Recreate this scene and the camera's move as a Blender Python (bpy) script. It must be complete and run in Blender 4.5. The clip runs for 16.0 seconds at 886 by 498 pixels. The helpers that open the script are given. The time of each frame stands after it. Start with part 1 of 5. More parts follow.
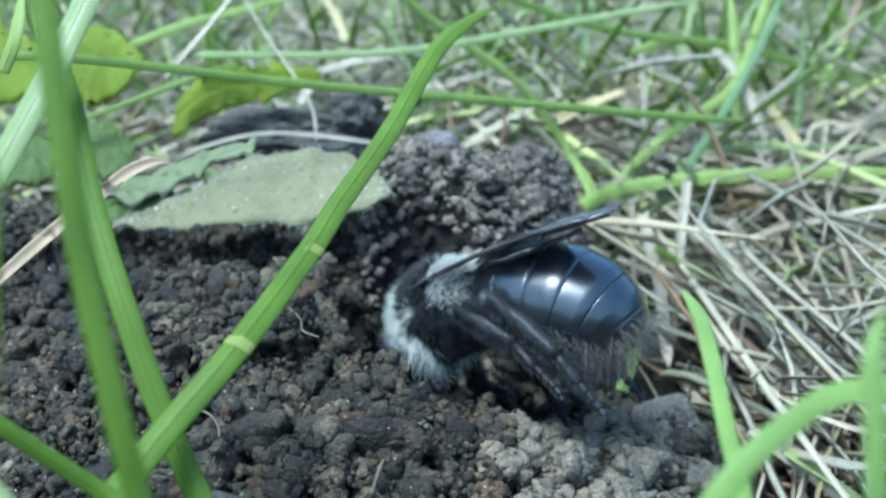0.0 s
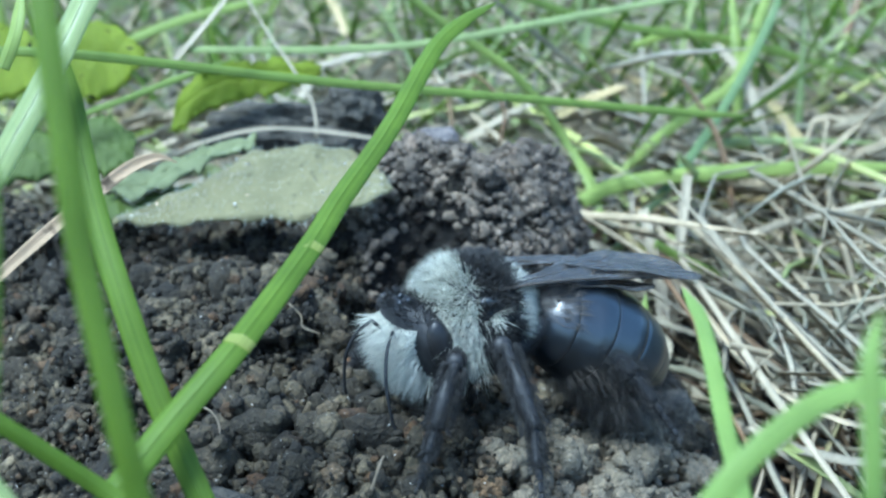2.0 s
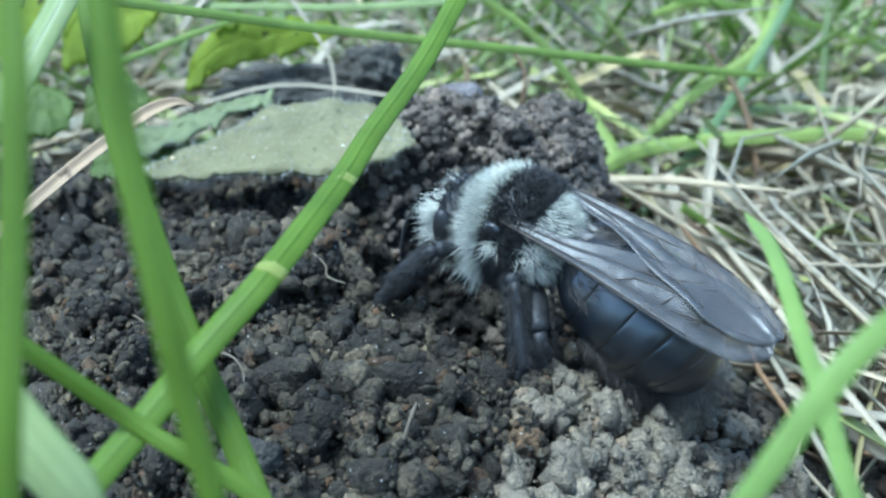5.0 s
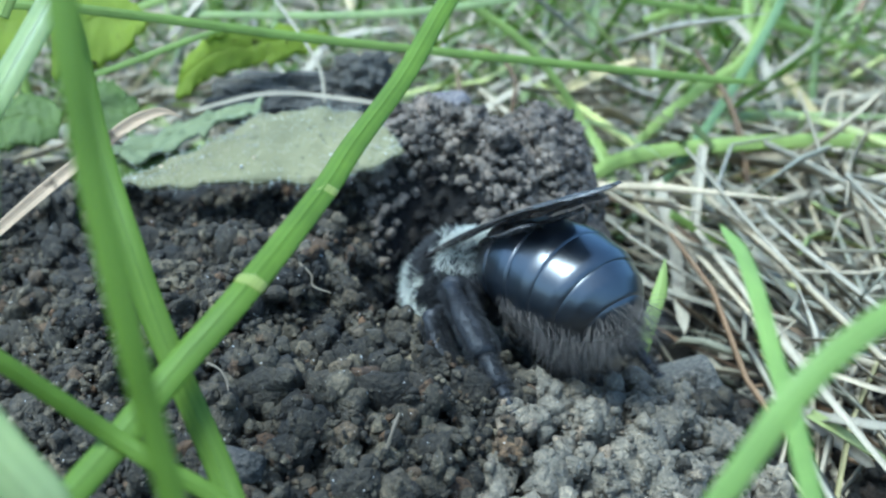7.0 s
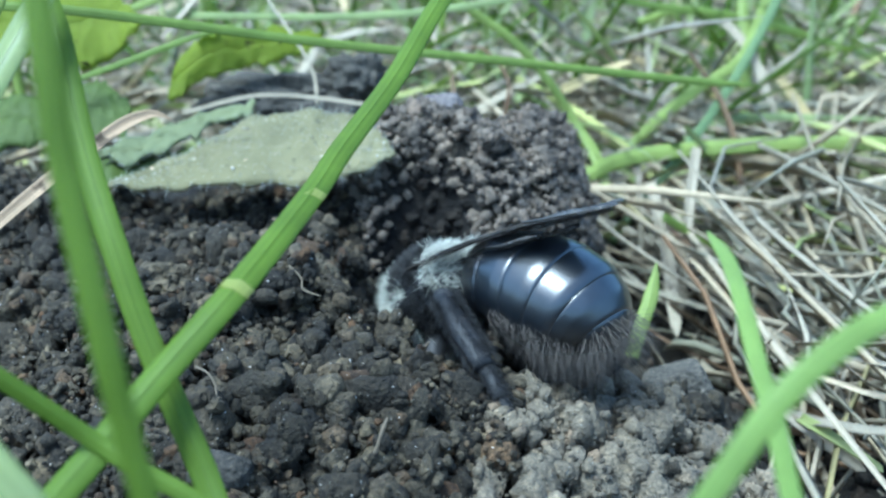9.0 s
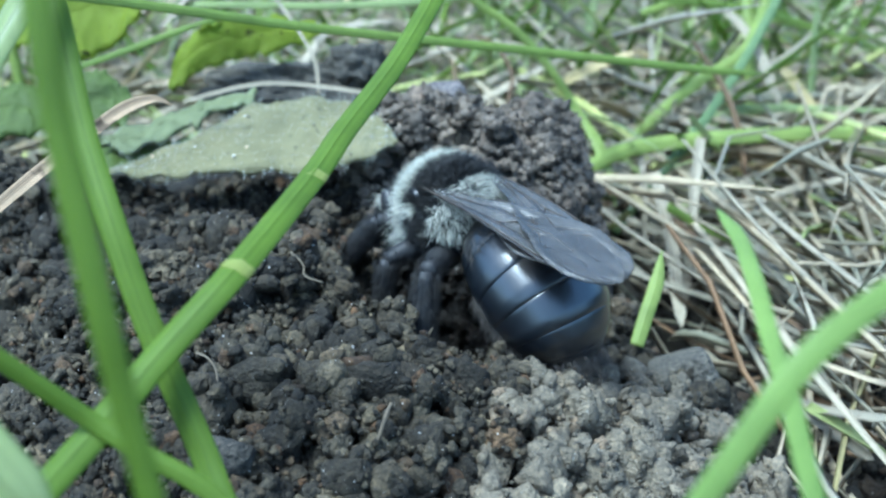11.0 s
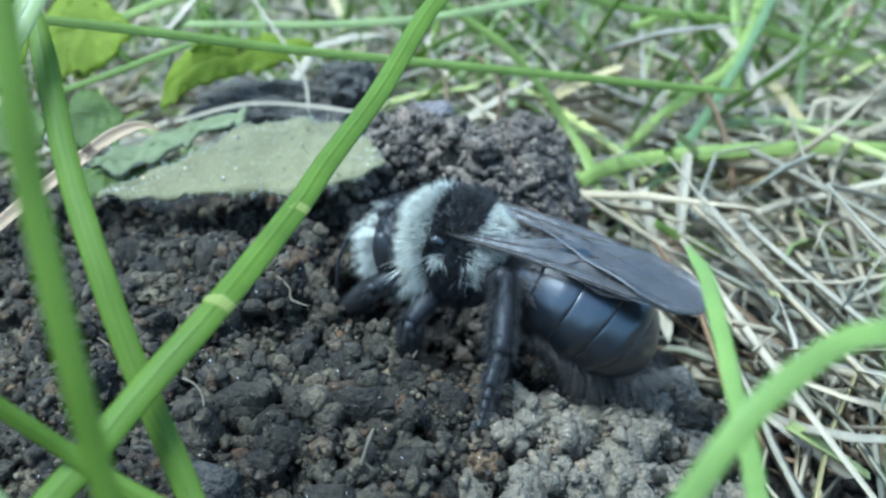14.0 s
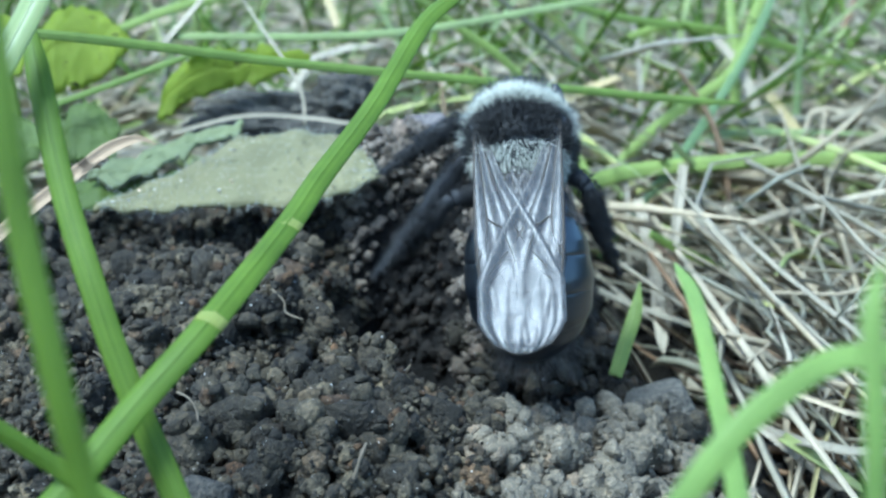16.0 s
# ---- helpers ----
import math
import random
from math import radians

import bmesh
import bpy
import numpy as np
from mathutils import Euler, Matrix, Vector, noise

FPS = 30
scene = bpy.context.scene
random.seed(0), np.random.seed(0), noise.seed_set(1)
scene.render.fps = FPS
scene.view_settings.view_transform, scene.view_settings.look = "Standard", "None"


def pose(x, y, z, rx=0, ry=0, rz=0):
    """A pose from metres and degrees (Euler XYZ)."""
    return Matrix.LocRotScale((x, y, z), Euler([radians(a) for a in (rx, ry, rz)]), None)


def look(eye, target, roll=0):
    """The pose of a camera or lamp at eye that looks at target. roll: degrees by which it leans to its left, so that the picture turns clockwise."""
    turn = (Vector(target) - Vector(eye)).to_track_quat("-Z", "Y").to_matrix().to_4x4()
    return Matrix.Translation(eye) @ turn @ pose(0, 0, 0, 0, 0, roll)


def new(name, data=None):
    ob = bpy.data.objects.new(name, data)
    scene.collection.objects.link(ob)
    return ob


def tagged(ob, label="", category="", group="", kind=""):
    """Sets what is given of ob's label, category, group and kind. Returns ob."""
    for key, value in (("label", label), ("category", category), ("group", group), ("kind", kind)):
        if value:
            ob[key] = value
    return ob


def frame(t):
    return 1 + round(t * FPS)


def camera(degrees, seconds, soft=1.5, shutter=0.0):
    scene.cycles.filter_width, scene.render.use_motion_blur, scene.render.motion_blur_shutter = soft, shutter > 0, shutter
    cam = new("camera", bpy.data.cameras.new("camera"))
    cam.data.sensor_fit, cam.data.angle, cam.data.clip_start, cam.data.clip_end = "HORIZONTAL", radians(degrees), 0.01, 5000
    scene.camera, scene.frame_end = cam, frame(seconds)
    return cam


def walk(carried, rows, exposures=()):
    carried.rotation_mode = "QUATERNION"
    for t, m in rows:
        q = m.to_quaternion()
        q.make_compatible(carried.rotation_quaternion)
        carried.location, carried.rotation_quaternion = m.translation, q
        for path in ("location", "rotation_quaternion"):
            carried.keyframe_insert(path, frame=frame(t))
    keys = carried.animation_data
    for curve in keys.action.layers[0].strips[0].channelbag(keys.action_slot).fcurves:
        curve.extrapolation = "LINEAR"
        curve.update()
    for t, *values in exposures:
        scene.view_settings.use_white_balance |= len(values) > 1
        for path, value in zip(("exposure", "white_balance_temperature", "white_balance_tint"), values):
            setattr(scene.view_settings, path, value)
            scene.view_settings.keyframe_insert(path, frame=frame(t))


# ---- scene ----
K = 0.001  # the scene is laid out in millimetres

# camera and its path: eye and aim in millimetres, lean in degrees
cam = camera(47.4, 16.0, soft=2.35, shutter=0.5)
cam.data.dof.use_dof = True
cam.data.dof.focus_distance = 0.0350
cam.data.dof.aperture_fstop = 112.0
PATH = [
    (0, (-0.017, 0.008, 19.971), (-0.047, 1.898, 19.318), -0.2),
    (0.5, (0.066, -0.107, 20.323), (0.035, 1.781, 19.665), -0.2),
    (1, (0.034, -0.121, 20.386), (0.004, 1.767, 19.727), -0.2),
    (1.5, (-0.015, -0.073, 20.390), (-0.045, 1.815, 19.730), -0.1),
    (2, (0.002, 0.018, 20.113), (-0.029, 1.903, 19.447), -0.2),
    (2.5, (-0.203, 0.304, 19.432), (-0.234, 2.187, 18.759), -0.1),
    (3, (-0.681, 0.558, 18.726), (-0.716, 2.437, 18.041), -0.1),
    (3.5, (-1.070, 0.709, 18.082), (-1.110, 2.587, 17.396), -0.1),
    (6, (-1.003, 0.965, 17.929), (-1.038, 2.846, 17.250), -0.1),
    (6.5, (-0.849, 0.965, 18.119), (-0.882, 2.846, 17.441), -0.1),
    (7, (-0.561, 0.878, 18.199), (-0.595, 2.760, 17.524), -0.2),
    (7.5, (-0.501, 0.944, 18.244), (-0.531, 2.825, 17.566), -0.1),
    (8, (-0.267, 0.926, 18.374), (-0.297, 2.807, 17.694), -0.1),
    (8.5, (-0.279, 0.954, 18.276), (-0.307, 2.836, 17.599), -0.1),
    (9, (-0.299, 0.991, 18.322), (-0.327, 2.873, 17.646), -0),
    (11.5, (-0.390, 1.281, 17.650), (-0.421, 3.161, 16.969), -0.1),
    (12, (-0.216, 1.166, 17.917), (-0.245, 3.046, 17.234), -0.1),
    (12.5, (-0.144, 1.137, 18.089), (-0.173, 3.016, 17.405), -0.1),
    (13, (0.182, 1.128, 18.241), (0.155, 3.009, 17.562), -0.1),
    (13.5, (0.222, 1.117, 18.293), (0.196, 2.999, 17.615), -0.1),
    (14, (0.186, 0.960, 18.700), (0.158, 2.843, 18.026), -0.2),
    (14.5, (0.194, 1.000, 18.660), (0.165, 2.882, 17.982), -0.1),
    (15, (0.131, 0.878, 18.880), (0.100, 2.761, 18.207), -0.2),
    (15.5, (0.171, 0.948, 18.750), (0.141, 2.832, 18.079), -0.2),
    (16, (0.432, 0.872, 19.030), (0.404, 2.759, 18.368), -0.2),
]
walk(cam, [(t, look(Vector(e) * K, Vector(a) * K, r)) for t, e, a, r in PATH], [(0.0, 1.72, 4810, -6), (16.0, 1.72, 4810, -6)])

# daylight under a bright veiled sky
world = bpy.data.worlds.new("sky")
scene.world = world
world.use_nodes = True
wn = world.node_tree.nodes
sky = wn.new("ShaderNodeTexSky")
sky.sky_type, sky.sun_disc = "NISHITA", False
sky.sun_elevation, sky.sun_rotation = radians(66), radians(-127)
sky.air_density, sky.dust_density, sky.ozone_density = 1.0, 2.5, 1.0
wn["Background"].inputs["Strength"].default_value = 0.12
world.node_tree.links.new(sky.outputs["Color"], wn["Background"].inputs["Color"])
sun = new("sun", bpy.data.lights.new("sun", "SUN"))
sun.data.energy, sun.data.angle, sun.data.color = 2.0, radians(22), (1.0, 0.97, 0.93)
sun.matrix_world = look((-0.2, -0.15, 0.57), (0, 0, 0))


# ---------------------------------------------------------------- materials
def material(name, build):
    m = bpy.data.materials.new(name)
    m.use_nodes = True
    nt = m.node_tree
    build(nt, nt.nodes["Principled BSDF"], nt.nodes["Material Output"])
    return m


def node(nt, kind, **values):
    n = nt.nodes.new(kind)
    for k, v in values.items():
        n.inputs[k.replace("_", " ")].default_value = v
    return n


def noise_tex(nt, scale, detail=4.0, rough=0.6):
    """Noise in object space; scale in features per millimetre."""
    co = nt.nodes.new("ShaderNodeTexCoord")
    up = nt.nodes.new("ShaderNodeVectorMath")
    up.operation = "SCALE"
    up.inputs["Scale"].default_value = 1000.0
    n = node(nt, "ShaderNodeTexNoise", Scale=scale, Detail=detail, Roughness=rough)
    nt.links.new(co.outputs["Object"], up.inputs[0])
    nt.links.new(up.outputs[0], n.inputs["Vector"])
    return n


def ramp(nt, source, stops):
    r = nt.nodes.new("ShaderNodeValToRGB")
    els = r.color_ramp.elements
    while len(els) < len(stops):
        els.new(0.5)
    for e, (p, c) in zip(els, stops):
        e.position, e.color = p, (*c, 1)
    nt.links.new(source, r.inputs["Fac"])
    return r


def mix(nt, fac, a, b, mode="MIX"):
    m = nt.nodes.new("ShaderNodeMix")
    m.data_type, m.blend_type = "RGBA", mode
    for sock, v in ((m.inputs[0], fac), (m.inputs[6], a), (m.inputs[7], b)):
        if hasattr(v, "is_output"):
            nt.links.new(v, sock)
        elif isinstance(v, tuple):
            sock.default_value = (*v, 1)
        else:
            sock.default_value = v
    return m.outputs[2]


def bump(nt, height, bsdf, strength, distance):
    b = node(nt, "ShaderNodeBump", Strength=strength, Distance=distance * K)
    nt.links.new(height, b.inputs["Height"])
    nt.links.new(b.outputs["Normal"], bsdf.inputs["Normal"])
    return b


def soil_material(name, dark, mid, light, grit, low=0.6, high=1.5, vary=1.0):
    def build(nt, p, out):
        coarse, fine, grain = noise_tex(nt, 0.35, 3), noise_tex(nt, 5.0, 3, 0.6), noise_tex(nt, 6.5, 2)
        base = ramp(nt, coarse.outputs["Fac"], [(0.3, dark), (0.55, mid), (0.8, light)]).outputs["Color"]
        spots = ramp(nt, fine.outputs["Fac"], [(0.36, (low, low, low)), (0.5, (0.95, 0.95, 0.95)), (0.63, (high, high * 0.96, high * 0.9))]).outputs["Color"]
        col = mix(nt, 1.0, base, spots, "MULTIPLY")
        geo = nt.nodes.new("ShaderNodeNewGeometry")
        tone = ramp(nt, geo.outputs["Random Per Island"], [(0.0, (0.52, 0.51, 0.5)), (0.4, (0.95, 0.93, 0.9)), (0.8, (1.6, 1.56, 1.48)), (0.88, (1.7, 1.15, 0.8)), (0.93, (1.9, 1.85, 1.75)), (0.985, (2.8, 2.7, 2.5))]).outputs["Color"]
        col = mix(nt, vary, col, tone, "MULTIPLY")
        inf = nt.nodes.new("ShaderNodeObjectInfo")
        tone2 = ramp(nt, inf.outputs["Random"], [(0.0, (0.55, 0.54, 0.53)), (0.6, (1, 1, 1)), (0.95, (1.4, 1.36, 1.3))]).outputs["Color"]
        col = mix(nt, 1.0, col, tone2, "MULTIPLY")
        glint = ramp(nt, grain.outputs["Fac"], [(0.7, (0, 0, 0)), (0.75, (1, 1, 1))]).outputs["Color"]
        col = mix(nt, glint, col, grit)
        nt.links.new(col, p.inputs["Base Color"])
        rough = ramp(nt, glint, [(0.0, (0.82,) * 3), (1.0, (0.3,) * 3)])
        nt.links.new(rough.outputs["Color"], p.inputs["Roughness"])
        p.inputs["Specular IOR Level"].default_value = 0.36
        rough2 = noise_tex(nt, 5.5, 3, 0.65)
        bump(nt, rough2.outputs["Fac"], p, 1.0, 0.3)
    return material(name, build)


def plant_material(name, base, tip, vein=0.25, rough=0.38, trans=0.35, stain=None, ribs=40.0):
    """Leaf tissue: long veins along the blade, light shining through, worn blotches."""
    def build(nt, p, out):
        uv = nt.nodes.new("ShaderNodeUVMap")
        sep = nt.nodes.new("ShaderNodeSeparateXYZ")
        nt.links.new(uv.outputs["UV"], sep.inputs["Vector"])
        wave = node(nt, "ShaderNodeMath")
        wave.operation = "MULTIPLY"
        wave.inputs[1].default_value = ribs
        nt.links.new(sep.outputs["X"], wave.inputs[0])
        sine = node(nt, "ShaderNodeMath")
        sine.operation = "SINE"
        nt.links.new(wave.outputs[0], sine.inputs[0])
        along = ramp(nt, sep.outputs["Y"], [(0.0, base), (1.0, tip)]).outputs["Color"]
        blot = noise_tex(nt, 0.5, 4)
        col = mix(nt, 1.0, along, ramp(nt, blot.outputs["Fac"], [(0.3, (0.85, 0.86, 0.84)), (0.7, (1.15, 1.14, 1.12))]).outputs["Color"], "MULTIPLY")
        lines = ramp(nt, sine.outputs[0], [(0.0, (1 - vein,) * 3), (1.0, (1 + vein,) * 3)]).outputs["Color"]
        col = mix(nt, 1.0, col, lines, "MULTIPLY")
        geo = nt.nodes.new("ShaderNodeNewGeometry")
        tone = ramp(nt, geo.outputs["Random Per Island"], [(0.0, (0.7, 0.75, 0.7)), (0.5, (1, 1, 1)), (1.0, (1.35, 1.25, 1.1))]).outputs["Color"]
        col = mix(nt, 1.0, col, tone, "MULTIPLY")
        if stain:
            marks = noise_tex(nt, stain[1], 3)
            col = mix(nt, ramp(nt, marks.outputs["Fac"], [(stain[2], (0, 0, 0)), (stain[2] + 0.05, (1, 1, 1))]).outputs["Color"], col, stain[0])
        nt.links.new(col, p.inputs["Base Color"])
        p.inputs["Roughness"].default_value = rough
        p.inputs["Specular IOR Level"].default_value = 0.3
        if ribs and vein > 0.15:
            bump(nt, sine.outputs[0], p, 0.12, 0.02)
        else:
            bump(nt, noise_tex(nt, 2.2, 5, 0.7).outputs["Fac"], p, 0.6, 0.25 if not ribs else 0.02)
        tr = nt.nodes.new("ShaderNodeBsdfTranslucent")
        nt.links.new(col, tr.inputs["Color"])
        ms = nt.nodes.new("ShaderNodeMixShader")
        ms.inputs[0].default_value = trans
        nt.links.new(p.outputs[0], ms.inputs[1])
        nt.links.new(tr.outputs[0], ms.inputs[2])
        nt.links.new(ms.outputs[0], out.inputs["Surface"])
    return material(name, build)


def hair_material(name, low, high, rough=0.5):
    def build(nt, p, out):
        geo = nt.nodes.new("ShaderNodeNewGeometry")
        nt.links.new(ramp(nt, geo.outputs["Random Per Island"], [(0, low), (1, high)]).outputs["Color"], p.inputs["Base Color"])
        p.inputs["Roughness"].default_value = rough
        p.inputs["Specular IOR Level"].default_value = 0.35
    return material(name, build)


def chitin_material(name, color, rough, coat, relief):
    def build(nt, p, out):
        n = noise_tex(nt, 2.0, 4)
        f = noise_tex(nt, 16.0, 2)
        nt.links.new(ramp(nt, n.outputs["Fac"], [(0.3, tuple(c * 0.6 for c in color)), (0.7, tuple(c * 1.5 for c in color))]).outputs["Color"], p.inputs["Base Color"])
        p.inputs["Roughness"].default_value = rough
        p.inputs["Coat Weight"].default_value = coat
        p.inputs["Coat Roughness"].default_value = 0.2
        p.inputs["Specular IOR Level"].default_value = 0.35 + 1.1 * coat
        bump(nt, f.outputs["Fac"], p, relief, 0.02)
    return material(name, build)


def wing_material():
    def build(nt, p, out):
        n = noise_tex(nt, 0.5, 3)
        nt.links.new(ramp(nt, n.outputs["Fac"], [(0.3, (0.048, 0.045, 0.04)), (0.7, (0.1, 0.095, 0.088))]).outputs["Color"], p.inputs["Base Color"])
        p.inputs["Roughness"].default_value = 0.44
        p.inputs["Specular IOR Level"].default_value = 0.85
        p.inputs["Coat Weight"].default_value = 0.15
        p.inputs["Coat Roughness"].default_value = 0.3
        bump(nt, noise_tex(nt, 1.2, 2).outputs["Fac"], p, 0.45, 0.2)
        clear = nt.nodes.new("ShaderNodeBsdfTransparent")
        clear.inputs["Color"].default_value = (0.9, 0.88, 0.86, 1)
        ms = nt.nodes.new("ShaderNodeMixShader")
        ms.inputs[0].default_value = 0.52
        nt.links.new(clear.outputs[0], ms.inputs[1])
        nt.links.new(p.outputs[0], ms.inputs[2])
        nt.links.new(ms.outputs[0], out.inputs["Surface"])
    return material("wing_membrane", build)


SOIL = soil_material("dark_soil", (0.0191, 0.0159, 0.01), (0.0324, 0.0275, 0.0174), (0.0495, 0.042, 0.0271), (0.5, 0.48, 0.44))
# the same soil with the burrow's deep shade put into its colour
SHADE_SOIL = soil_material("shaded_soil", (0.00542, 0.00424, 0.00299), (0.0113, 0.00901, 0.00644), (0.0217, 0.0172, 0.012), (0.4, 0.38, 0.35))
CRUMB = soil_material("drying_crumbs", (0.0251, 0.0214, 0.0143), (0.0431, 0.0366, 0.0243), (0.0701, 0.0599, 0.0401), (0.55, 0.52, 0.47))
DRY_SOIL = soil_material("dry_soil", (0.0991, 0.0865, 0.0631), (0.137, 0.119, 0.0873), (0.181, 0.158, 0.116), (0.42, 0.4, 0.35), 0.72, 1.3, 0.25)
CRUST = soil_material("crust_soil", (0.0849, 0.0712, 0.0572), (0.134, 0.113, 0.0901), (0.198, 0.165, 0.133), (0.6, 0.58, 0.54), 0.75, 1.3, 0.15)
STONE = soil_material("grey_stone", (0.0307, 0.0288, 0.0246), (0.0442, 0.0414, 0.0358), (0.0614, 0.0577, 0.0493), (0.3, 0.3, 0.28), 0.55, 1.6)
FLAKE = soil_material("purple_flake", (0.091, 0.0832, 0.0858), (0.1235, 0.1137, 0.117), (0.1625, 0.1527, 0.156), (0.5, 0.5, 0.5))
PLANT = {
    "fresh": plant_material("fresh_grass", (0.13, 0.208, 0.021), (0.155, 0.236, 0.028), vein=0.07, rough=0.5, trans=0.5, ribs=24.0),
    "soft": plant_material("soft_grass", (0.24, 0.35, 0.085), (0.29, 0.4, 0.11), vein=0.06, rough=0.45, trans=0.5, ribs=24.0),
    "lush": plant_material("lush_grass", (0.3, 0.38, 0.1), (0.35, 0.43, 0.125), vein=0.07, rough=0.5, trans=0.5, ribs=24.0),
    "deep": plant_material("deep_grass", (0.22, 0.3, 0.066), (0.26, 0.35, 0.08), vein=0.08, rough=0.5, trans=0.55, ribs=24.0),
    "pale": plant_material("pale_grass", (0.375, 0.445, 0.19), (0.43, 0.5, 0.24), vein=0.07, rough=0.28, trans=0.55, ribs=24.0),
    "node": plant_material("blade_node", (0.3, 0.34, 0.08), (0.32, 0.36, 0.1), vein=0.05, trans=0.5),
    "blue": plant_material("blue_grass", (0.17, 0.24, 0.105), (0.195, 0.275, 0.125), rough=0.32),
    "straw": plant_material("bleached_straw", (0.368, 0.32, 0.232), (0.44, 0.39, 0.293), rough=0.55, trans=0.25, stain=((0.2, 0.16, 0.11), 0.8, 0.64)),
    "gold": plant_material("golden_straw", (0.46, 0.38, 0.18), (0.5, 0.41, 0.23), rough=0.5, trans=0.25),
    "green_straw": plant_material("greenish_straw", (0.36, 0.4, 0.14), (0.45, 0.48, 0.2), rough=0.5, trans=0.25),
    "brown": plant_material("brown_stalk", (0.16, 0.1, 0.055), (0.24, 0.16, 0.09), rough=0.6, trans=0.1),
    "dry": plant_material("dry_leaf", (0.42, 0.31, 0.2), (0.5, 0.37, 0.24), rough=0.6, trans=0.35, stain=((0.14, 0.1, 0.06), 0.5, 0.6)),
    "dead": plant_material("hairy_leaf", (0.188, 0.174, 0.086), (0.218, 0.203, 0.108), vein=0.05, rough=0.62, trans=0.2, stain=((0.1, 0.095, 0.05), 2.6, 0.62), ribs=0.0),
    "spotted": plant_material("spotted_leaf", (0.29, 0.37, 0.033), (0.34, 0.42, 0.04), vein=0.06, rough=0.5, trans=0.62, stain=((0.05, 0.05, 0.012), 1.0, 0.64), ribs=0.0),
    "grey_leaf": plant_material("grey_green_leaf", (0.16, 0.18, 0.085), (0.19, 0.215, 0.105), vein=0.05, rough=0.55, trans=0.25, ribs=0.0),
    "dim_leaf": plant_material("dim_green_leaf", (0.07, 0.1, 0.016), (0.095, 0.135, 0.025), vein=0.05, rough=0.5, trans=0.25, ribs=0.0),
}


# dark green for the added ring that stays out of view
def edge_material():
    def build(nt, p, out):
        n = noise_tex(nt, 0.08, 6, 0.7)
        nt.links.new(ramp(nt, n.outputs["Fac"], [(0.35, (0.012, 0.022, 0.008)), (0.65, (0.06, 0.1, 0.03))]).outputs["Color"], p.inputs["Base Color"])
        p.inputs["Roughness"].default_value = 0.8
    return material("unseen_edge", build)


EDGE = edge_material()
WHITE_HAIR = hair_material("white_hair", (0.46, 0.455, 0.385), (0.72, 0.71, 0.6))
ASH_HAIR = hair_material("ash_hair", (0.32, 0.325, 0.27), (0.53, 0.53, 0.445))
LEG_HAIR = hair_material("leg_hair", (0.01, 0.01, 0.01), (0.04, 0.037, 0.034))
CREAM_HAIR = hair_material("pale_leaf_hair", (0.35, 0.36, 0.29), (0.55, 0.55, 0.47))
BLACK_HAIR = hair_material("black_hair", (0.012, 0.012, 0.012), (0.036, 0.034, 0.032))
GREY_HAIR = hair_material("smoky_hair", (0.03, 0.026, 0.022), (0.15, 0.128, 0.106))
BLACK = chitin_material("black_chitin", (0.022, 0.0215, 0.022), 0.55, 0.0, 0.6)
GRAIN = soil_material("soil_grains", (0.0332, 0.0285, 0.0193), (0.06, 0.0516, 0.0348), (0.1, 0.0866, 0.058), (0.6, 0.57, 0.52))
PALE_GRIT = soil_material("pale_grit", (0.4, 0.39, 0.36), (0.55, 0.54, 0.5), (0.7, 0.68, 0.64), (0.8, 0.8, 0.78))
GLOSS = chitin_material("blue_black_chitin", (0.006, 0.008, 0.011), 0.33, 0.5, 0.3)
EYE = chitin_material("compound_eye", (0.014, 0.013, 0.013), 0.45, 0.1, 0.6)
WING = wing_material()
VEIN = chitin_material("wing_vein", (0.045, 0.036, 0.028), 0.75, 0.0, 0.1)
ROOT = plant_material("rootlet", (0.14, 0.115, 0.08), (0.19, 0.155, 0.11), vein=0.05, rough=0.7, trans=0.1)


# ---------------------------------------------------------------- mesh tools
rng = np.random.default_rng(7)


class Shape:
    """A mesh under construction, in millimetres."""

    def __init__(self):
        self.v, self.f, self.uv, self.n = [], [], [], 0

    def add(self, verts, faces, uv=None):
        verts = np.asarray(verts, float)
        self.v.append(verts)
        self.f.extend([tuple(i + self.n for i in f) for f in faces])
        self.uv.append(np.zeros((len(verts), 2)) if uv is None else np.asarray(uv, float))
        self.n += len(verts)
        return self

    def mesh(self, name, smooth=True):
        me = bpy.data.meshes.new(name)
        co = np.concatenate(self.v) * K
        me.from_pydata(co.tolist(), [], self.f)
        uvs = np.concatenate(self.uv)
        layer = me.uv_layers.new(name="UVMap")
        idx = np.empty(len(me.loops), dtype=np.int32)
        me.loops.foreach_get("vertex_index", idx)
        layer.data.foreach_set("uv", uvs[idx].ravel())
        if smooth:
            me.polygons.foreach_set("use_smooth", [True] * len(me.polygons))
        me.update()
        return me


def thing(name, shape, mat, label, category, group="", kind="", at=None, smooth=True):
    me = shape.mesh(name, smooth)
    me.materials.append(mat)
    ob = tagged(new(name, me), label, category, group, kind)
    if at is not None:
        ob.matrix_world = at
    return ob


def part(name, shape, mat, parent, label="", at=None, smooth=True):
    me = shape if isinstance(shape, bpy.types.Mesh) else shape.mesh(name, smooth)
    if not me.materials:
        me.materials.append(mat)
    ob = new(name, me)
    ob.parent = parent
    if at is not None:
        ob.matrix_basis = at
    return tagged(ob, label)


def mm(x, y, z, rx=0, ry=0, rz=0):
    return pose(x * K, y * K, z * K, rx, ry, rz)


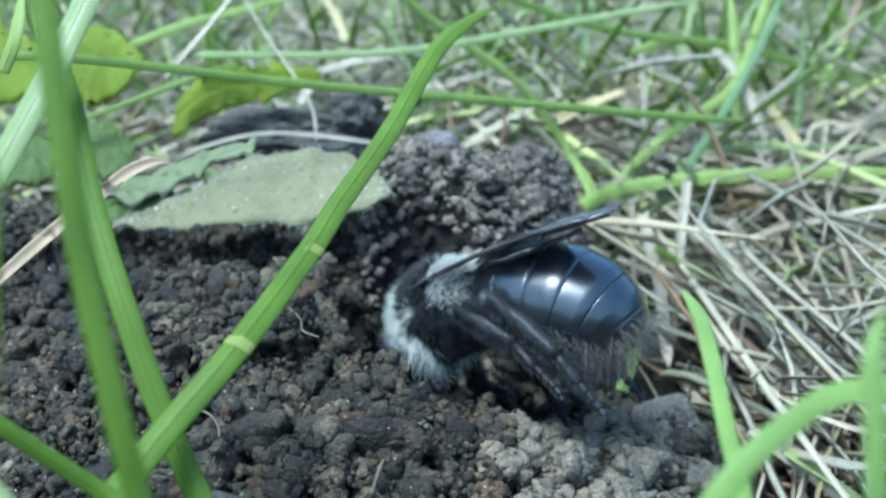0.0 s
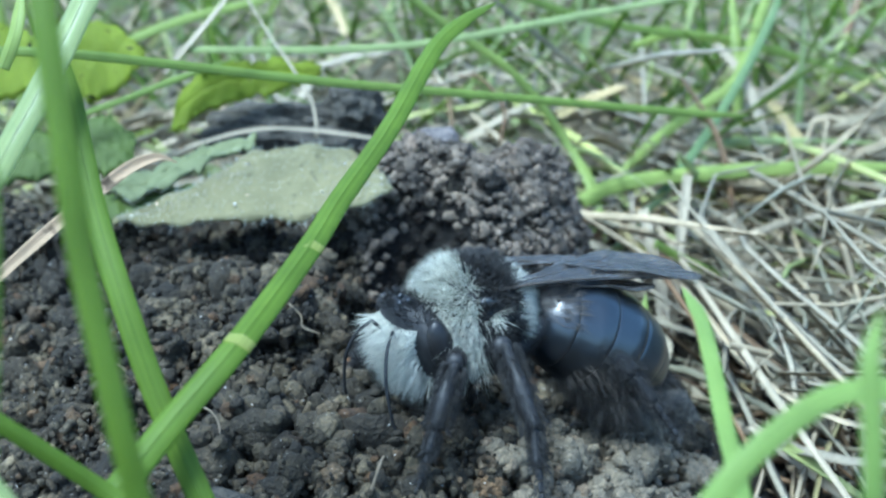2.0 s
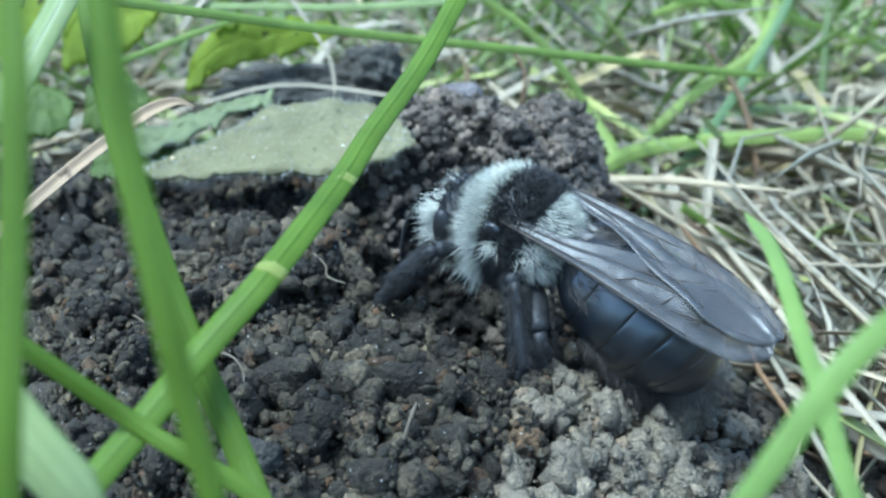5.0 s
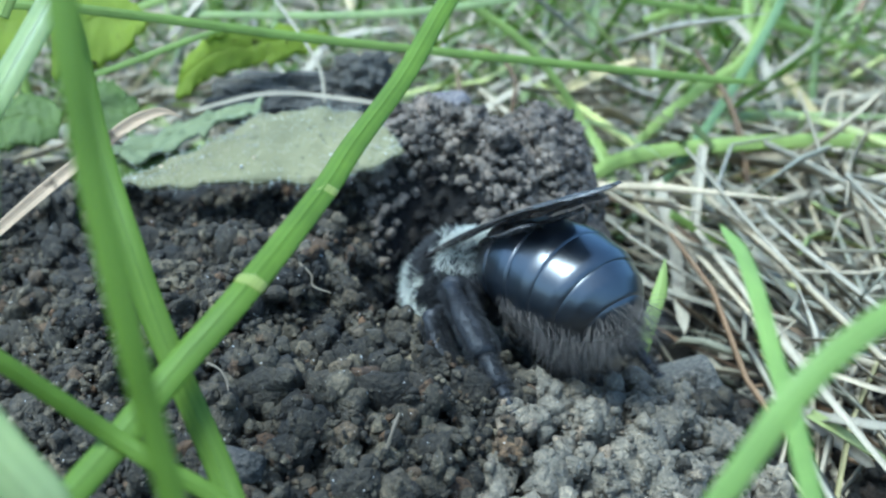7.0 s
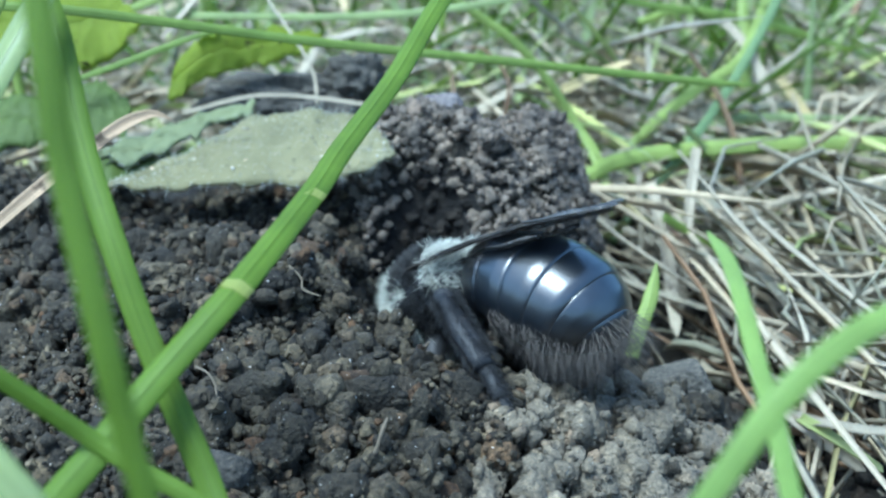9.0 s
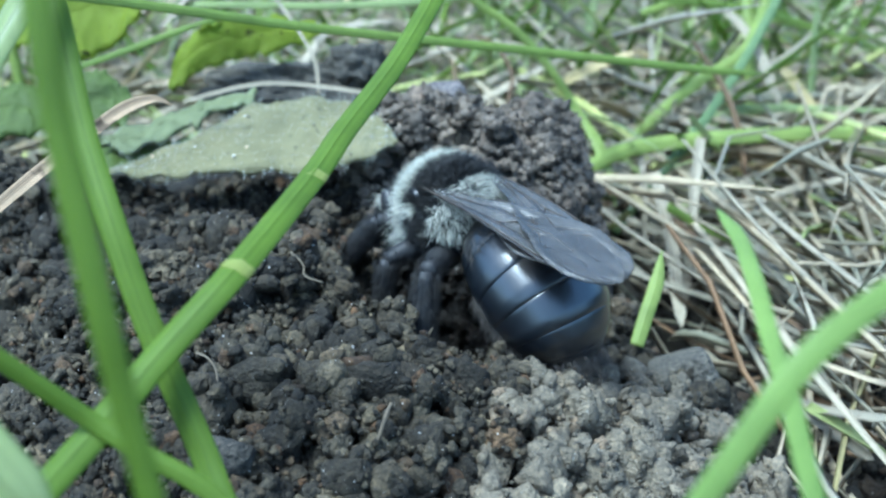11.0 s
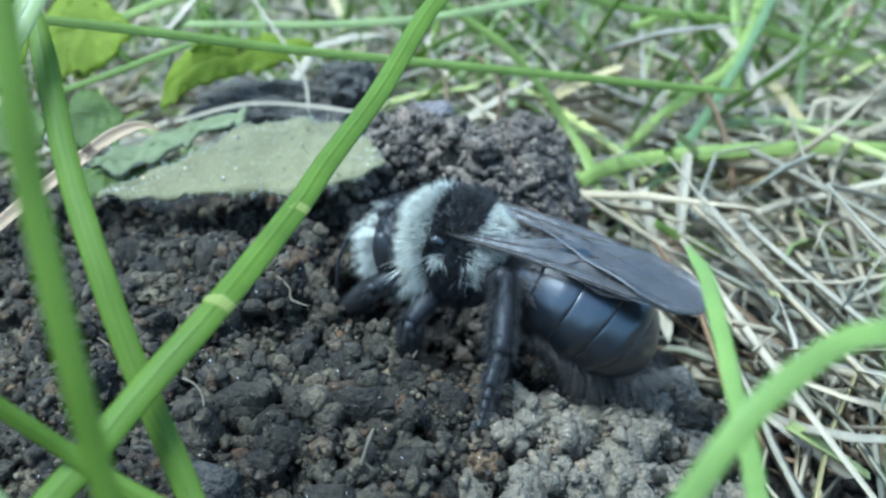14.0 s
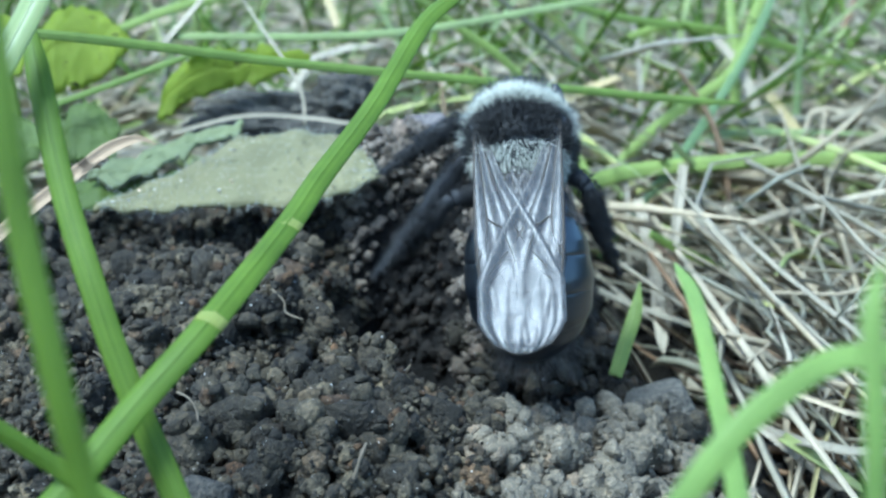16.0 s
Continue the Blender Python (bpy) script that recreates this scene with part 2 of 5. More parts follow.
def spline(pts, n):
    """n points along a smooth curve through pts."""
    p = np.asarray(pts, float)
    if len(p) == 2:
        return p[0] + (p[1] - p[0]) * np.linspace(0, 1, n)[:, None]
    q = np.vstack([2 * p[0] - p[1], p, 2 * p[-1] - p[-2]])
    out = []
    for s in np.linspace(0, len(p) - 1 - 1e-9, n):
        i, u = int(s), s - int(s)
        a, b, c, d = q[i:i + 4]
        out.append(0.5 * (2 * b + (c - a) * u + (2 * a - 5 * b + 4 * c - d) * u * u + (3 * b - 3 * c + d - a) * u ** 3))
    return np.array(out)


def frames(c, side):
    """Tangent, side and normal along a curve."""
    t = np.gradient(c, axis=0)
    t /= np.linalg.norm(t, axis=1)[:, None] + 1e-12
    s = np.broadcast_to(np.asarray(side, float), t.shape)
    s = s - (s * t).sum(1)[:, None] * t
    s = s / (np.linalg.norm(s, axis=1)[:, None] + 1e-12)
    return t, s, np.cross(t, s)


def tube(shape, pts, radii, sides=8, n=None, side=(0.31, 0.2, 0.93), squash=1.0):
    c = spline(pts, n) if n else np.asarray(pts, float)
    n = len(c)
    r = np.interp(np.linspace(0, 1, n), np.linspace(0, 1, len(radii)), radii)
    _, s, w = frames(c, side)
    a = np.linspace(0, 2 * np.pi, sides, endpoint=False)
    ring = np.cos(a)[None, :, None] * s[:, None] + squash * np.sin(a)[None, :, None] * w[:, None]
    v = (c[:, None] + r[:, None, None] * ring).reshape(-1, 3)
    uv = np.array([(j / sides, i / (n - 1)) for i in range(n) for j in range(sides)])
    f = [(i * sides + j, i * sides + (j + 1) % sides, (i + 1) * sides + (j + 1) % sides, (i + 1) * sides + j) for i in range(n - 1) for j in range(sides)]
    f += [tuple(range(sides))[::-1], tuple(range((n - 1) * sides, n * sides))]
    return shape.add(v, f, uv)


def blade_shape(shape, pts, width, n=28, fold=0.3, thick=0.16, twist=0.0, side=None, tip=0.15, base=0.8, across=7, rib=0.06):
    """A grass blade: a folded, ribbed strip with thickness, tapering to its tip."""
    c = spline(pts, n)
    if side is None:
        d = c[-1] - c[0]
        side = np.cross(d, (0.05, 1.0, -0.75))
    t, s, w = frames(c, side)
    if w[:, 1].mean() > 0:
        s, w = -s, -w
    u = np.linspace(0, 1, n)
    wd = width * (base + (1 - base) * np.minimum(1, u * 4)) * np.clip((1 - u) / max(tip, 1e-3), 0.04, 1) ** 0.7
    ang = twist * u
    s, w = s * np.cos(ang)[:, None] + w * np.sin(ang)[:, None], w * np.cos(ang)[:, None] - s * np.sin(ang)[:, None]
    x = np.linspace(-1, 1, across)
    lift = fold * np.abs(x) ** 1.3 - rib * np.cos(x * 9)
    top = c[:, None] + (wd / 2)[:, None, None] * (x[None, :, None] * s[:, None] + lift[None, :, None] * w[:, None])
    low = top - (wd * thick)[:, None, None] * (1.15 - x ** 2)[None, :, None] * w[:, None]
    v = np.concatenate([top, low[:, ::-1]], axis=1)
    m = 2 * across
    us = np.concatenate([np.linspace(0, 1, across), np.linspace(1, 0, across)])
    uv = np.array([(us[j], u[i]) for i in range(n) for j in range(m)])
    f = [(i * m + j, i * m + (j + 1) % m, (i + 1) * m + (j + 1) % m, (i + 1) * m + j) for i in range(n - 1) for j in range(m)]
    f += [tuple(range(m))[::-1], tuple(range((n - 1) * m, n * m))]
    return shape.add(v.reshape(-1, 3), f, uv)


def ico(level):
    bm = bmesh.new()
    bmesh.ops.create_icosphere(bm, subdivisions=level, radius=1.0)
    v = np.array([p.co[:] for p in bm.verts])
    f = [tuple(p.index for p in q.verts) for q in bm.faces]
    bm.free()
    return v, f


ICO = {1: ico(1), 2: ico(2), 3: ico(3), 4: ico(4)}  # 20, 80, 320 and 1280 faces


def lump(level, seed, rough=0.28, flat=0.8, facets=0):
    """A knobbly crumb of unit radius; facets cut flat faces."""
    v, f = ICO[level]
    g = np.random.default_rng(seed)
    o = g.uniform(-50, 50, 3)
    k = np.array([0.85 + rough * (1.1 * noise.noise(Vector(p * 1.1 + o)) + 1.6 * abs(noise.noise(Vector(p * 2.1 + o))) + 0.9 * abs(noise.noise(Vector(p * 4.6 + o)))) for p in v])
    out = v * k[:, None] * g.uniform(0.75, 1.2, 3)
    for _ in range(facets):
        d = g.normal(size=3)
        d /= np.linalg.norm(d)
        over = np.maximum(0, out @ d - g.uniform(0.5, 0.75))
        out = out - 0.9 * over[:, None] * d
    out[:, 2] *= flat
    return out, f


def aggregate(level, seed, count, rough=0.4):
    """A crumb of unit radius, its surface swollen into many stuck-on grains."""
    g = np.random.default_rng(seed)
    v, f = ICO[level]
    o = g.uniform(-50, 50, 3)
    d = g.normal(size=(count, 3))
    d /= np.linalg.norm(d, axis=1)[:, None]
    a = g.uniform(0.16, 0.5, count)
    ang = np.arccos(np.clip(v @ d.T, -1, 1))
    grain = (a * np.sqrt(np.maximum(0, 1 - (ang / a) ** 2))).max(1)
    k = np.array([0.72 + rough * 1.2 * noise.noise(Vector(p * 1.2 + o)) + 0.25 * noise.noise(Vector(p * 5.0 + o)) for p in v]) + 0.95 * grain
    k = k * (1 + 0.025 * g.normal(size=len(v)))
    return v * k[:, None] * g.uniform(0.8, 1.2, 3) * (1, 1, 0.9), f


def cluster(seed, count, core=2, grain=1, spread=(0.2, 0.44)):
    """A crumb of unit radius: a knobbly core with many smaller granules stuck to it."""
    g = np.random.default_rng(seed)
    v, f = lump(core, seed, 0.42, 0.95, 3)
    vs, fs, n = [v * 0.8], [np.array(f)], len(v)
    stretch = g.uniform(0.75, 1.2, 3)
    for k in range(count):
        d = g.normal(size=3)
        d /= np.linalg.norm(d)
        r = g.uniform(*spread) * g.uniform(0.6, 1.0)
        p, q = lump(grain, seed * 101 + k, 0.5, 0.95, 2)
        vs.append(p * r * g.uniform(0.75, 1.25, 3) + d * (0.98 - 0.45 * r) * g.uniform(0.85, 1.05))
        fs.append(np.array(q) + n)
        n += len(p)
    return np.concatenate(vs) * stretch, np.concatenate(fs)


def rotations(n, g):
    q = g.normal(size=(n, 4))
    q /= np.linalg.norm(q, axis=1)[:, None]
    w, x, y, z = q.T
    return np.stack([1 - 2 * (y * y + z * z), 2 * (x * y - w * z), 2 * (x * z + w * y), 2 * (x * y + w * z), 1 - 2 * (x * x + z * z), 2 * (y * z - w * x),
                     2 * (x * z - w * y), 2 * (y * z + w * x), 1 - 2 * (x * x + y * y)], 1).reshape(n, 3, 3)


def bulk(name, mat, verts, faces, uv=None, smooth=True):
    """A mesh from arrays: verts (n, 3) in millimetres, faces (m, k)."""
    me = bpy.data.meshes.new(name)
    k = faces.shape[1]
    me.vertices.add(len(verts))
    me.vertices.foreach_set("co", (verts * K).astype(np.float32).ravel())
    me.loops.add(faces.size)
    me.loops.foreach_set("vertex_index", faces.astype(np.int32).ravel())
    me.polygons.add(len(faces))
    me.polygons.foreach_set("loop_start", np.arange(0, faces.size, k, dtype=np.int32))
    me.polygons.foreach_set("use_smooth", np.full(len(faces), smooth))
    if uv is not None:
        me.uv_layers.new(name="UVMap").data.foreach_set("uv", uv[faces.ravel()].astype(np.float32).ravel())
    me.update(calc_edges=True)
    me.validate()
    me.materials.append(mat)
    return me


def hairs(shape_list, roots, ways, lengths, width, bend=(0, 0, -0.25), g=rng):
    """Tapered three-sided hairs, all into one array pair (verts, faces)."""
    n = len(roots)
    ways = ways / np.linalg.norm(ways, axis=1)[:, None]
    a = np.cross(ways, g.normal(size=(n, 3)))
    a /= np.linalg.norm(a, axis=1)[:, None]
    b = np.cross(ways, a)
    L = lengths[:, None]
    wd = (width * g.uniform(0.7, 1.3, n))[:, None]
    mid = roots + ways * L * 0.55 + np.asarray(bend) * L * 0.12
    end = roots + ways * L * 0.95 + np.asarray(bend) * L * 0.45
    rows = []
    for c, k in ((roots, 1.0), (mid, 0.75)):
        for an in (0, 2.094, 4.189):
            rows.append(c + wd * k * 0.5 * (np.cos(an) * a + np.sin(an) * b))
    rows.append(end)
    v = np.stack(rows, 1).reshape(-1, 3)
    tri = [(0, 1, 4), (0, 4, 3), (1, 2, 5), (1, 5, 4), (2, 0, 3), (2, 3, 5), (3, 4, 6), (4, 5, 6), (5, 3, 6)]
    f = (np.arange(n)[:, None, None] * 7 + np.array(tri)[None]).reshape(-1, 3)
    shape_list.append((v, f))


def hair_mesh(name, mat, chunks):
    vs, fs, n = [], [], 0
    for v, f in chunks:
        vs.append(v)
        fs.append(f + n)
        n += len(v)
    return bulk(name, mat, np.concatenate(vs), np.concatenate(fs))


# ---------------------------------------------------------------- ground
def height(x, y):
    """Height of the bare ground: lawn level, the spoil mound, its back rise, the rim and the burrow."""
    x, y = np.asarray(x, float), np.asarray(y, float)
    h = -6.5 + 0.5 * np.sin(x * 0.13 + 1) * np.sin(y * 0.11)
    h = h + 7.7 * np.exp(-((((x + 6) / 17) ** 2 + ((y - 40) / 17) ** 2) ** 2))
    h = h + 7.6 * np.exp(-((((x - 0.7) / 7.2) ** 2 + ((y - 55.5) / 8.4) ** 2) ** 4))
    h = h + 3.4 * np.exp(-(((x - 5.2) / 2.8) ** 2 + ((y - 55.5) / 5) ** 2))
    h = h - 6.0 * np.exp(-(((x - 10.6) / 3.2) ** 2 + ((y - 53) / 6) ** 2))
    h = h + 2.2 * np.exp(-(((x + 11.5) / 7) ** 2 + ((y - 51.5) / 4) ** 2))
    h = h + 1.8 * np.exp(-(((x + 7.2) / 3.2) ** 2 + ((y - 40.5) / 4) ** 2))
    h = h + 10.0 * np.exp(-(((x + 27) / 8.5) ** 2 + ((y - 51) / 6.5) ** 2))
    h = h + 6.0 * np.exp(-(((x + 14) / 16) ** 2 + ((y - 68) / 12) ** 2))
    h = h - 3.6 * np.exp(-(((x - 3.4) / 4.8) ** 2 + ((y - 41.3) / 3.3) ** 2))
    h = h - 3.0 * np.exp(-(((x - 2.6) / 2.4) ** 2 + ((y - 37.9) / 1.7) ** 2))
    h = h - 16.0 * np.exp(-((((x + 1.7) / 3.2) ** 2 + ((y - 42.6) / 4.7) ** 2) ** 5))
    h = h - 8.0 * np.exp(-((((x + 1.9) / 2.5) ** 2 + ((y - 47.6) / 3.0) ** 2) ** 3))
    return h


def bumps(x, y, scale, amp, seed):
    return np.array([amp * noise.noise(Vector((a * scale + seed, b * scale, seed * 1.7))) for a, b in zip(np.ravel(x), np.ravel(y))]).reshape(np.shape(x))


def axis(lo, hi, step, far):
    grow, v = [], step
    while (grow[-1] if grow else 0) < far:
        v *= 1.35
        grow.append((grow[-1] if grow else 0) + v)
    g = np.array(grow)
    return np.concatenate([lo - g[::-1], np.arange(lo, hi, step), hi + g])


def build_ground():
    xs, ys = axis(-26, 20, 0.34, 30000), axis(22, 66, 0.34, 30000)
    X, Y = np.meshgrid(xs, ys)
    near = np.exp(-((np.maximum(0, np.abs(X + 3) - 22) / 30) ** 2 + (np.maximum(0, np.abs(Y - 44) - 22) / 30) ** 2))
    Z = height(X, Y) + near * (bumps(X, Y, 0.35, 0.7, 3) + bumps(X, Y, 1.1, 1.0, 9) + bumps(X, Y, 2.7, 0.22, 17) - 0.25)
    n, m = X.shape
    i = np.arange(n * m).reshape(n, m)
    f = np.stack([i[:-1, :-1], i[:-1, 1:], i[1:, 1:], i[1:, :-1]], -1).reshape(-1, 4)
    me = bulk("ground", SOIL, np.stack([X, Y, Z], -1).reshape(-1, 3), f)
    # faces in and just round the burrow take the soil with painted shade
    me.materials.append(SHADE_SOIL)
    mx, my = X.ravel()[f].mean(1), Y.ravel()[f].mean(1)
    in_shade = (~outside_hole(mx, my) | ~outside_hole(mx - 0.4, my) | ~outside_hole(mx + 0.4, my) | ~outside_hole(mx, my + 0.5)).astype(np.int32)
    me.polygons.foreach_set("material_index", in_shade)
    return tagged(new("ground", me), "bare dark garden soil with a dug spoil mound and burrow", "ground", kind="structure")


def build_edge():
    """An added, unseen dark green ring round the lawn, which closes the place and blocks low sky."""
    g = np.random.default_rng(77)
    n, m = 160, 10
    v, f = [], []
    for j in range(m):
        for i in range(n):
            a = 2 * np.pi * i / n
            r = 430 + 25 * noise.noise(Vector((np.cos(a) * 6, np.sin(a) * 6, j * 0.6))) - 6 * j
            # lower behind the camera, so that low sky reaches the reflections
            tall = 7 + 4 * np.sin(a) + 2 * np.sin(3 * a + 1) + 2 * np.sin(7 * a)
            v.append((r * np.cos(a), r * np.sin(a), -10 + j * tall + (6 * g.normal() if j == m - 1 else 0)))
    for j in range(m - 1):
        for i in range(n):
            f.append((j * n + i, j * n + (i + 1) % n, (j + 1) * n + (i + 1) % n, (j + 1) * n + i))
    return thing("backdrop", Shape().add(v, f), EDGE, "added dark green ring round the lawn, out of view", "grass edge", kind="structure")


def place_crumbs(n, xr, yr, size, seed, keep, gap, inside=False):
    g = np.random.default_rng(seed)
    x, y = g.uniform(*xr, n), g.uniform(*yr, n)
    r = np.sort(np.clip(np.exp(g.normal(np.log(size[0]), 0.5, n)), size[1], size[2]))[::-1]
    ok = keep(x, y) & (outside_hole(x, y) | inside) & ~(under_leaf(x, y) & (y > 48.5) & (r > 0.3))
    x, y, r = x[ok], y[ok], r[ok]
    cells, cell, free = {}, 2 * size[2], []
    for i in range(len(x)):
        a, b = int(x[i] // cell), int(y[i] // cell)
        if all((x[i] - x[j]) ** 2 + (y[i] - y[j]) ** 2 > (gap * (r[i] + r[j])) ** 2 for p in (a - 1, a, a + 1) for q in (b - 1, b, b + 1) for j in cells.get((p, q), ())):
            cells.setdefault((a, b), []).append(i)
            free.append(i)
    return x[free], y[free], r[free], g


def under_leaf(x, y):
    return (x > -17) & (x < -3) & (y > 46.6) & (y < 53.5)


BEDS = {}


def crumb_field(name, mat, label, n, xr, yr, size, seed, keep, level=0.3, sink=0.25, gap=0.8, round_=False, soft=True, grains=(11, 2, (0.2, 0.44))):
    x, y, r, g = place_crumbs(n, xr, yr, size, seed, keep, gap, name == "burrow_crumbs")
    fine = [lump(1, seed * 31 + k, 0.6, 0.9) for k in range(24)]
    middle = [lump(2, seed * 33 + k, 0.6, 0.9) for k in range(24)]
    coarse = [cluster(seed * 37 + k, grains[0], grains[1], 2 if round_ else 1, grains[2]) for k in range(24)]
    R = rotations(len(x), g)
    z = height(x, y) + bumps(x, y, 0.35, 0.7, 3) + bumps(x, y, 1.1, 1.0, 9) + r * (1 - sink) * g.uniform(-0.1, 0.8, len(x))
    BEDS[name] = np.stack([x, y, z, r], 1)
    vs, fs, off = [], [], 0
    pick = g.integers(0, 24, len(x))
    for i in range(len(x)):
        v, f = (coarse if r[i] > level else middle if r[i] > 0.17 else fine)[pick[i]]
        vs.append((v * r[i]) @ R[i].T + (x[i], y[i], z[i]))
        fs.append(np.array(f) + off)
        off += len(v)
    me = bulk(name, mat, np.concatenate(vs), np.concatenate(fs), smooth=round_ or soft)
    return tagged(new(name, me), label, "soil", kind="stuff")


def grain_field(name, mat, label, n, beds, size, seed):
    """Fine grains stuck on the upper side of the crumbs in beds."""
    g = np.random.default_rng(seed)
    bed = np.concatenate([BEDS[b] for b in beds])
    bed = bed[bed[:, 1] < 62]
    p = bed[g.choice(len(bed), n, p=bed[:, 3] ** 2 / (bed[:, 3] ** 2).sum())]
    d = g.normal(size=(n, 3))
    d[:, 2] = np.abs(d[:, 2])
    d[:, 1] -= 0.5
    d /= np.linalg.norm(d, axis=1)[:, None]
    r = np.clip(np.exp(g.normal(np.log(size), 0.4, n)), 0.5 * size, 2.2 * size)
    c = p[:, :3] + d * p[:, 3:] * 1.0
    kinds = np.stack([lump(1, seed * 31 + k, 0.5, 0.9)[0] for k in range(24)])
    f = np.array(ICO[1][1])
    R = rotations(n, g)
    v = np.einsum("nij,nkj->nki", R, kinds[g.integers(0, 24, n)] * r[:, None, None]) + c[:, None]
    me = bulk(name, mat, v.reshape(-1, 3), (f[None] + (np.arange(n) * v.shape[1])[:, None, None]).reshape(-1, 3))
    return tagged(new(name, me), label, "soil", kind="stuff")


def dry_patch(x, y):
    return (((x - 6.1) / 6.2) ** 2 + ((y - 31.8) / 7.0) ** 2 < 1 + 0.25 * np.sin(x * 1.3) * np.cos(y * 1.1)) & (y < 28.3 + 2.35 * x + 0.9 * np.sin(x * 2.1 + y * 1.7)) & (y < 38.4)


def crust_patch(x, y):
    return (((x - 1.2) / 7.3) ** 2 + ((y - 53.5) / 8.8) ** 2) < 1


def outside_hole(x, y):
    return ((((x + 1.7) / 3.1) ** 2 + ((y - 42.6) / 4.6) ** 2) > 1) & ((((x + 1.9) / 2.4) ** 2 + ((y - 47.6) / 2.9) ** 2) > 1)


def build_clods(ground):
    """The clods that can be told apart, each a part of the ground."""
    g = np.random.default_rng(21)
    sets = []
    for mat, s in ((CRUMB, 0), (DRY_SOIL, 40), (CRUST, 60)):
        row = []
        for k in range(9):
            v, f = cluster(300 + s + k, 22, 2, 2, (0.16, 0.42))
            me = Shape().add(v, f).mesh("clod")
            me.materials.append(mat)
            row.append(me)
        sets.append(row)
    made = 0
    while made < 285:
        x, y = g.uniform(-24, 11), g.uniform(26.5, 54)
        if not outside_hole(x, y) or under_leaf(x, y) or height(x, y) < -4.5 or abs(x) > 0.5 * y:
            continue
        kind = 1 if dry_patch(x, y) else 2 if crust_patch(x, y) else 0
        r = float(np.clip(np.exp(g.normal(np.log(0.76), 0.4)), 0.42, 1.5))
        if kind == 1 and g.random() < 0.7:
            continue
        r = min(r, 0.45 if kind == 1 else 0.75) if kind else r
        z = float(height(x, y)) + float(bumps([x], [y], 0.35, 0.7, 3)[0]) + r * g.uniform(0.1, 0.7)
        ob = part("clod", sets[kind][g.integers(0, 9)], None, ground, at=Matrix.LocRotScale(Vector((x, y, z)) * K, Euler(g.uniform(0, 6.28, 3)), Vector((r, r, r))))
        made += 1


# ---------------------------------------------------------------- lawn
def strips(name, mat, label, category, curves, widths, sides, taper=True):
    """Many folded strips from arrays: curves (n, m, 3), widths (n,), sides (n, 3)."""
    n, m, _ = curves.shape
    t = np.gradient(curves, axis=1)
    t /= np.linalg.norm(t, axis=2)[..., None] + 1e-9
    s = np.broadcast_to(sides[:, None, :], t.shape)
    s = s - (s * t).sum(2)[..., None] * t
    s = s / (np.linalg.norm(s, axis=2)[..., None] + 1e-9)
    w = np.cross(t, s)
    u = np.linspace(0, 1, m)
    prof = np.clip((1 - u) * (2.2 if taper else 30), 0.06, 1) * (0.75 + 0.25 * np.minimum(1, u * 5))
    half = (widths[:, None] * prof[None] / 2)[..., None]
    pts = np.stack([curves - half * s + 0.4 * half * w, curves, curves + half * s + 0.4 * half * w, curves - 0.35 * half * w], 2)
    v = pts.reshape(-1, 3)
    uv = np.stack(np.broadcast_arrays(np.array([0, 0.5, 1, 0.5])[None, None], u[None, :, None], np.zeros((n, 1, 1)))[:2], -1).reshape(-1, 2)
    base = (np.arange(n)[:, None] * m + np.arange(m - 1)[None]).reshape(-1)[:, None] * 4
    f = np.concatenate([base + np.array([a, b, b + 4, a + 4])[None] for a, b in ((0, 1), (1, 2), (2, 3), (3, 0))])
    me = bulk(name, mat, v, f, uv)
    return tagged(new(name, me), label, category, kind="stuff")


def clear_of_mound(c, back):
    """Which curves keep off the bare soil and the air over it."""
    x, y = c[..., 0], c[..., 1]
    edge = np.interp(y, [30, 45, 58, back], [12, 13.5, 10.5, 9])
    return ~(((x < edge) & (y < back)) | ((x < -2) & (y < back + 16))).any(1)


def lawn_spots(n, g, near, far, left=-0.5, right=0.55):
    y = near * (far / near) ** g.uniform(0, 1, n)
    x = g.uniform(left, right, n) * y + g.normal(0, 4, n)
    return x, y


def build_lawn(seed, n, mat, label, near, far, tall, width, lean, left=-0.5, right=0.55):
    g = np.random.default_rng(seed)
    x, y = lawn_spots(n, g, near, far, left, right)
    n, m = len(x), 10
    u = np.linspace(0, 1, m)
    az = g.uniform(0, 2 * np.pi, n)
    L = g.uniform(*tall, n)
    ln = np.clip(g.normal(lean, 0.35, n), 0.05, 1.5)
    curl = g.uniform(0.2, 1.3, n)
    ang = ln[:, None] + curl[:, None] * u[None]
    step = (L / (m - 1))[:, None]
    out = np.cumsum(np.sin(ang) * step, 1)
    up = np.cumsum(np.cos(ang) * step, 1)
    z = np.maximum(height(x, y)[:, None] - 0.5 + up, -6.2)
    c = np.stack([x[:, None] + out * np.cos(az)[:, None], y[:, None] + out * np.sin(az)[:, None], z], -1)
    sides = np.stack([-np.sin(az), np.cos(az), np.zeros(n)], -1)
    ok = clear_of_mound(c, 66)
    return strips("lawn_grass", mat, label, "grass", c[ok], g.uniform(*width, n)[ok], sides[ok])


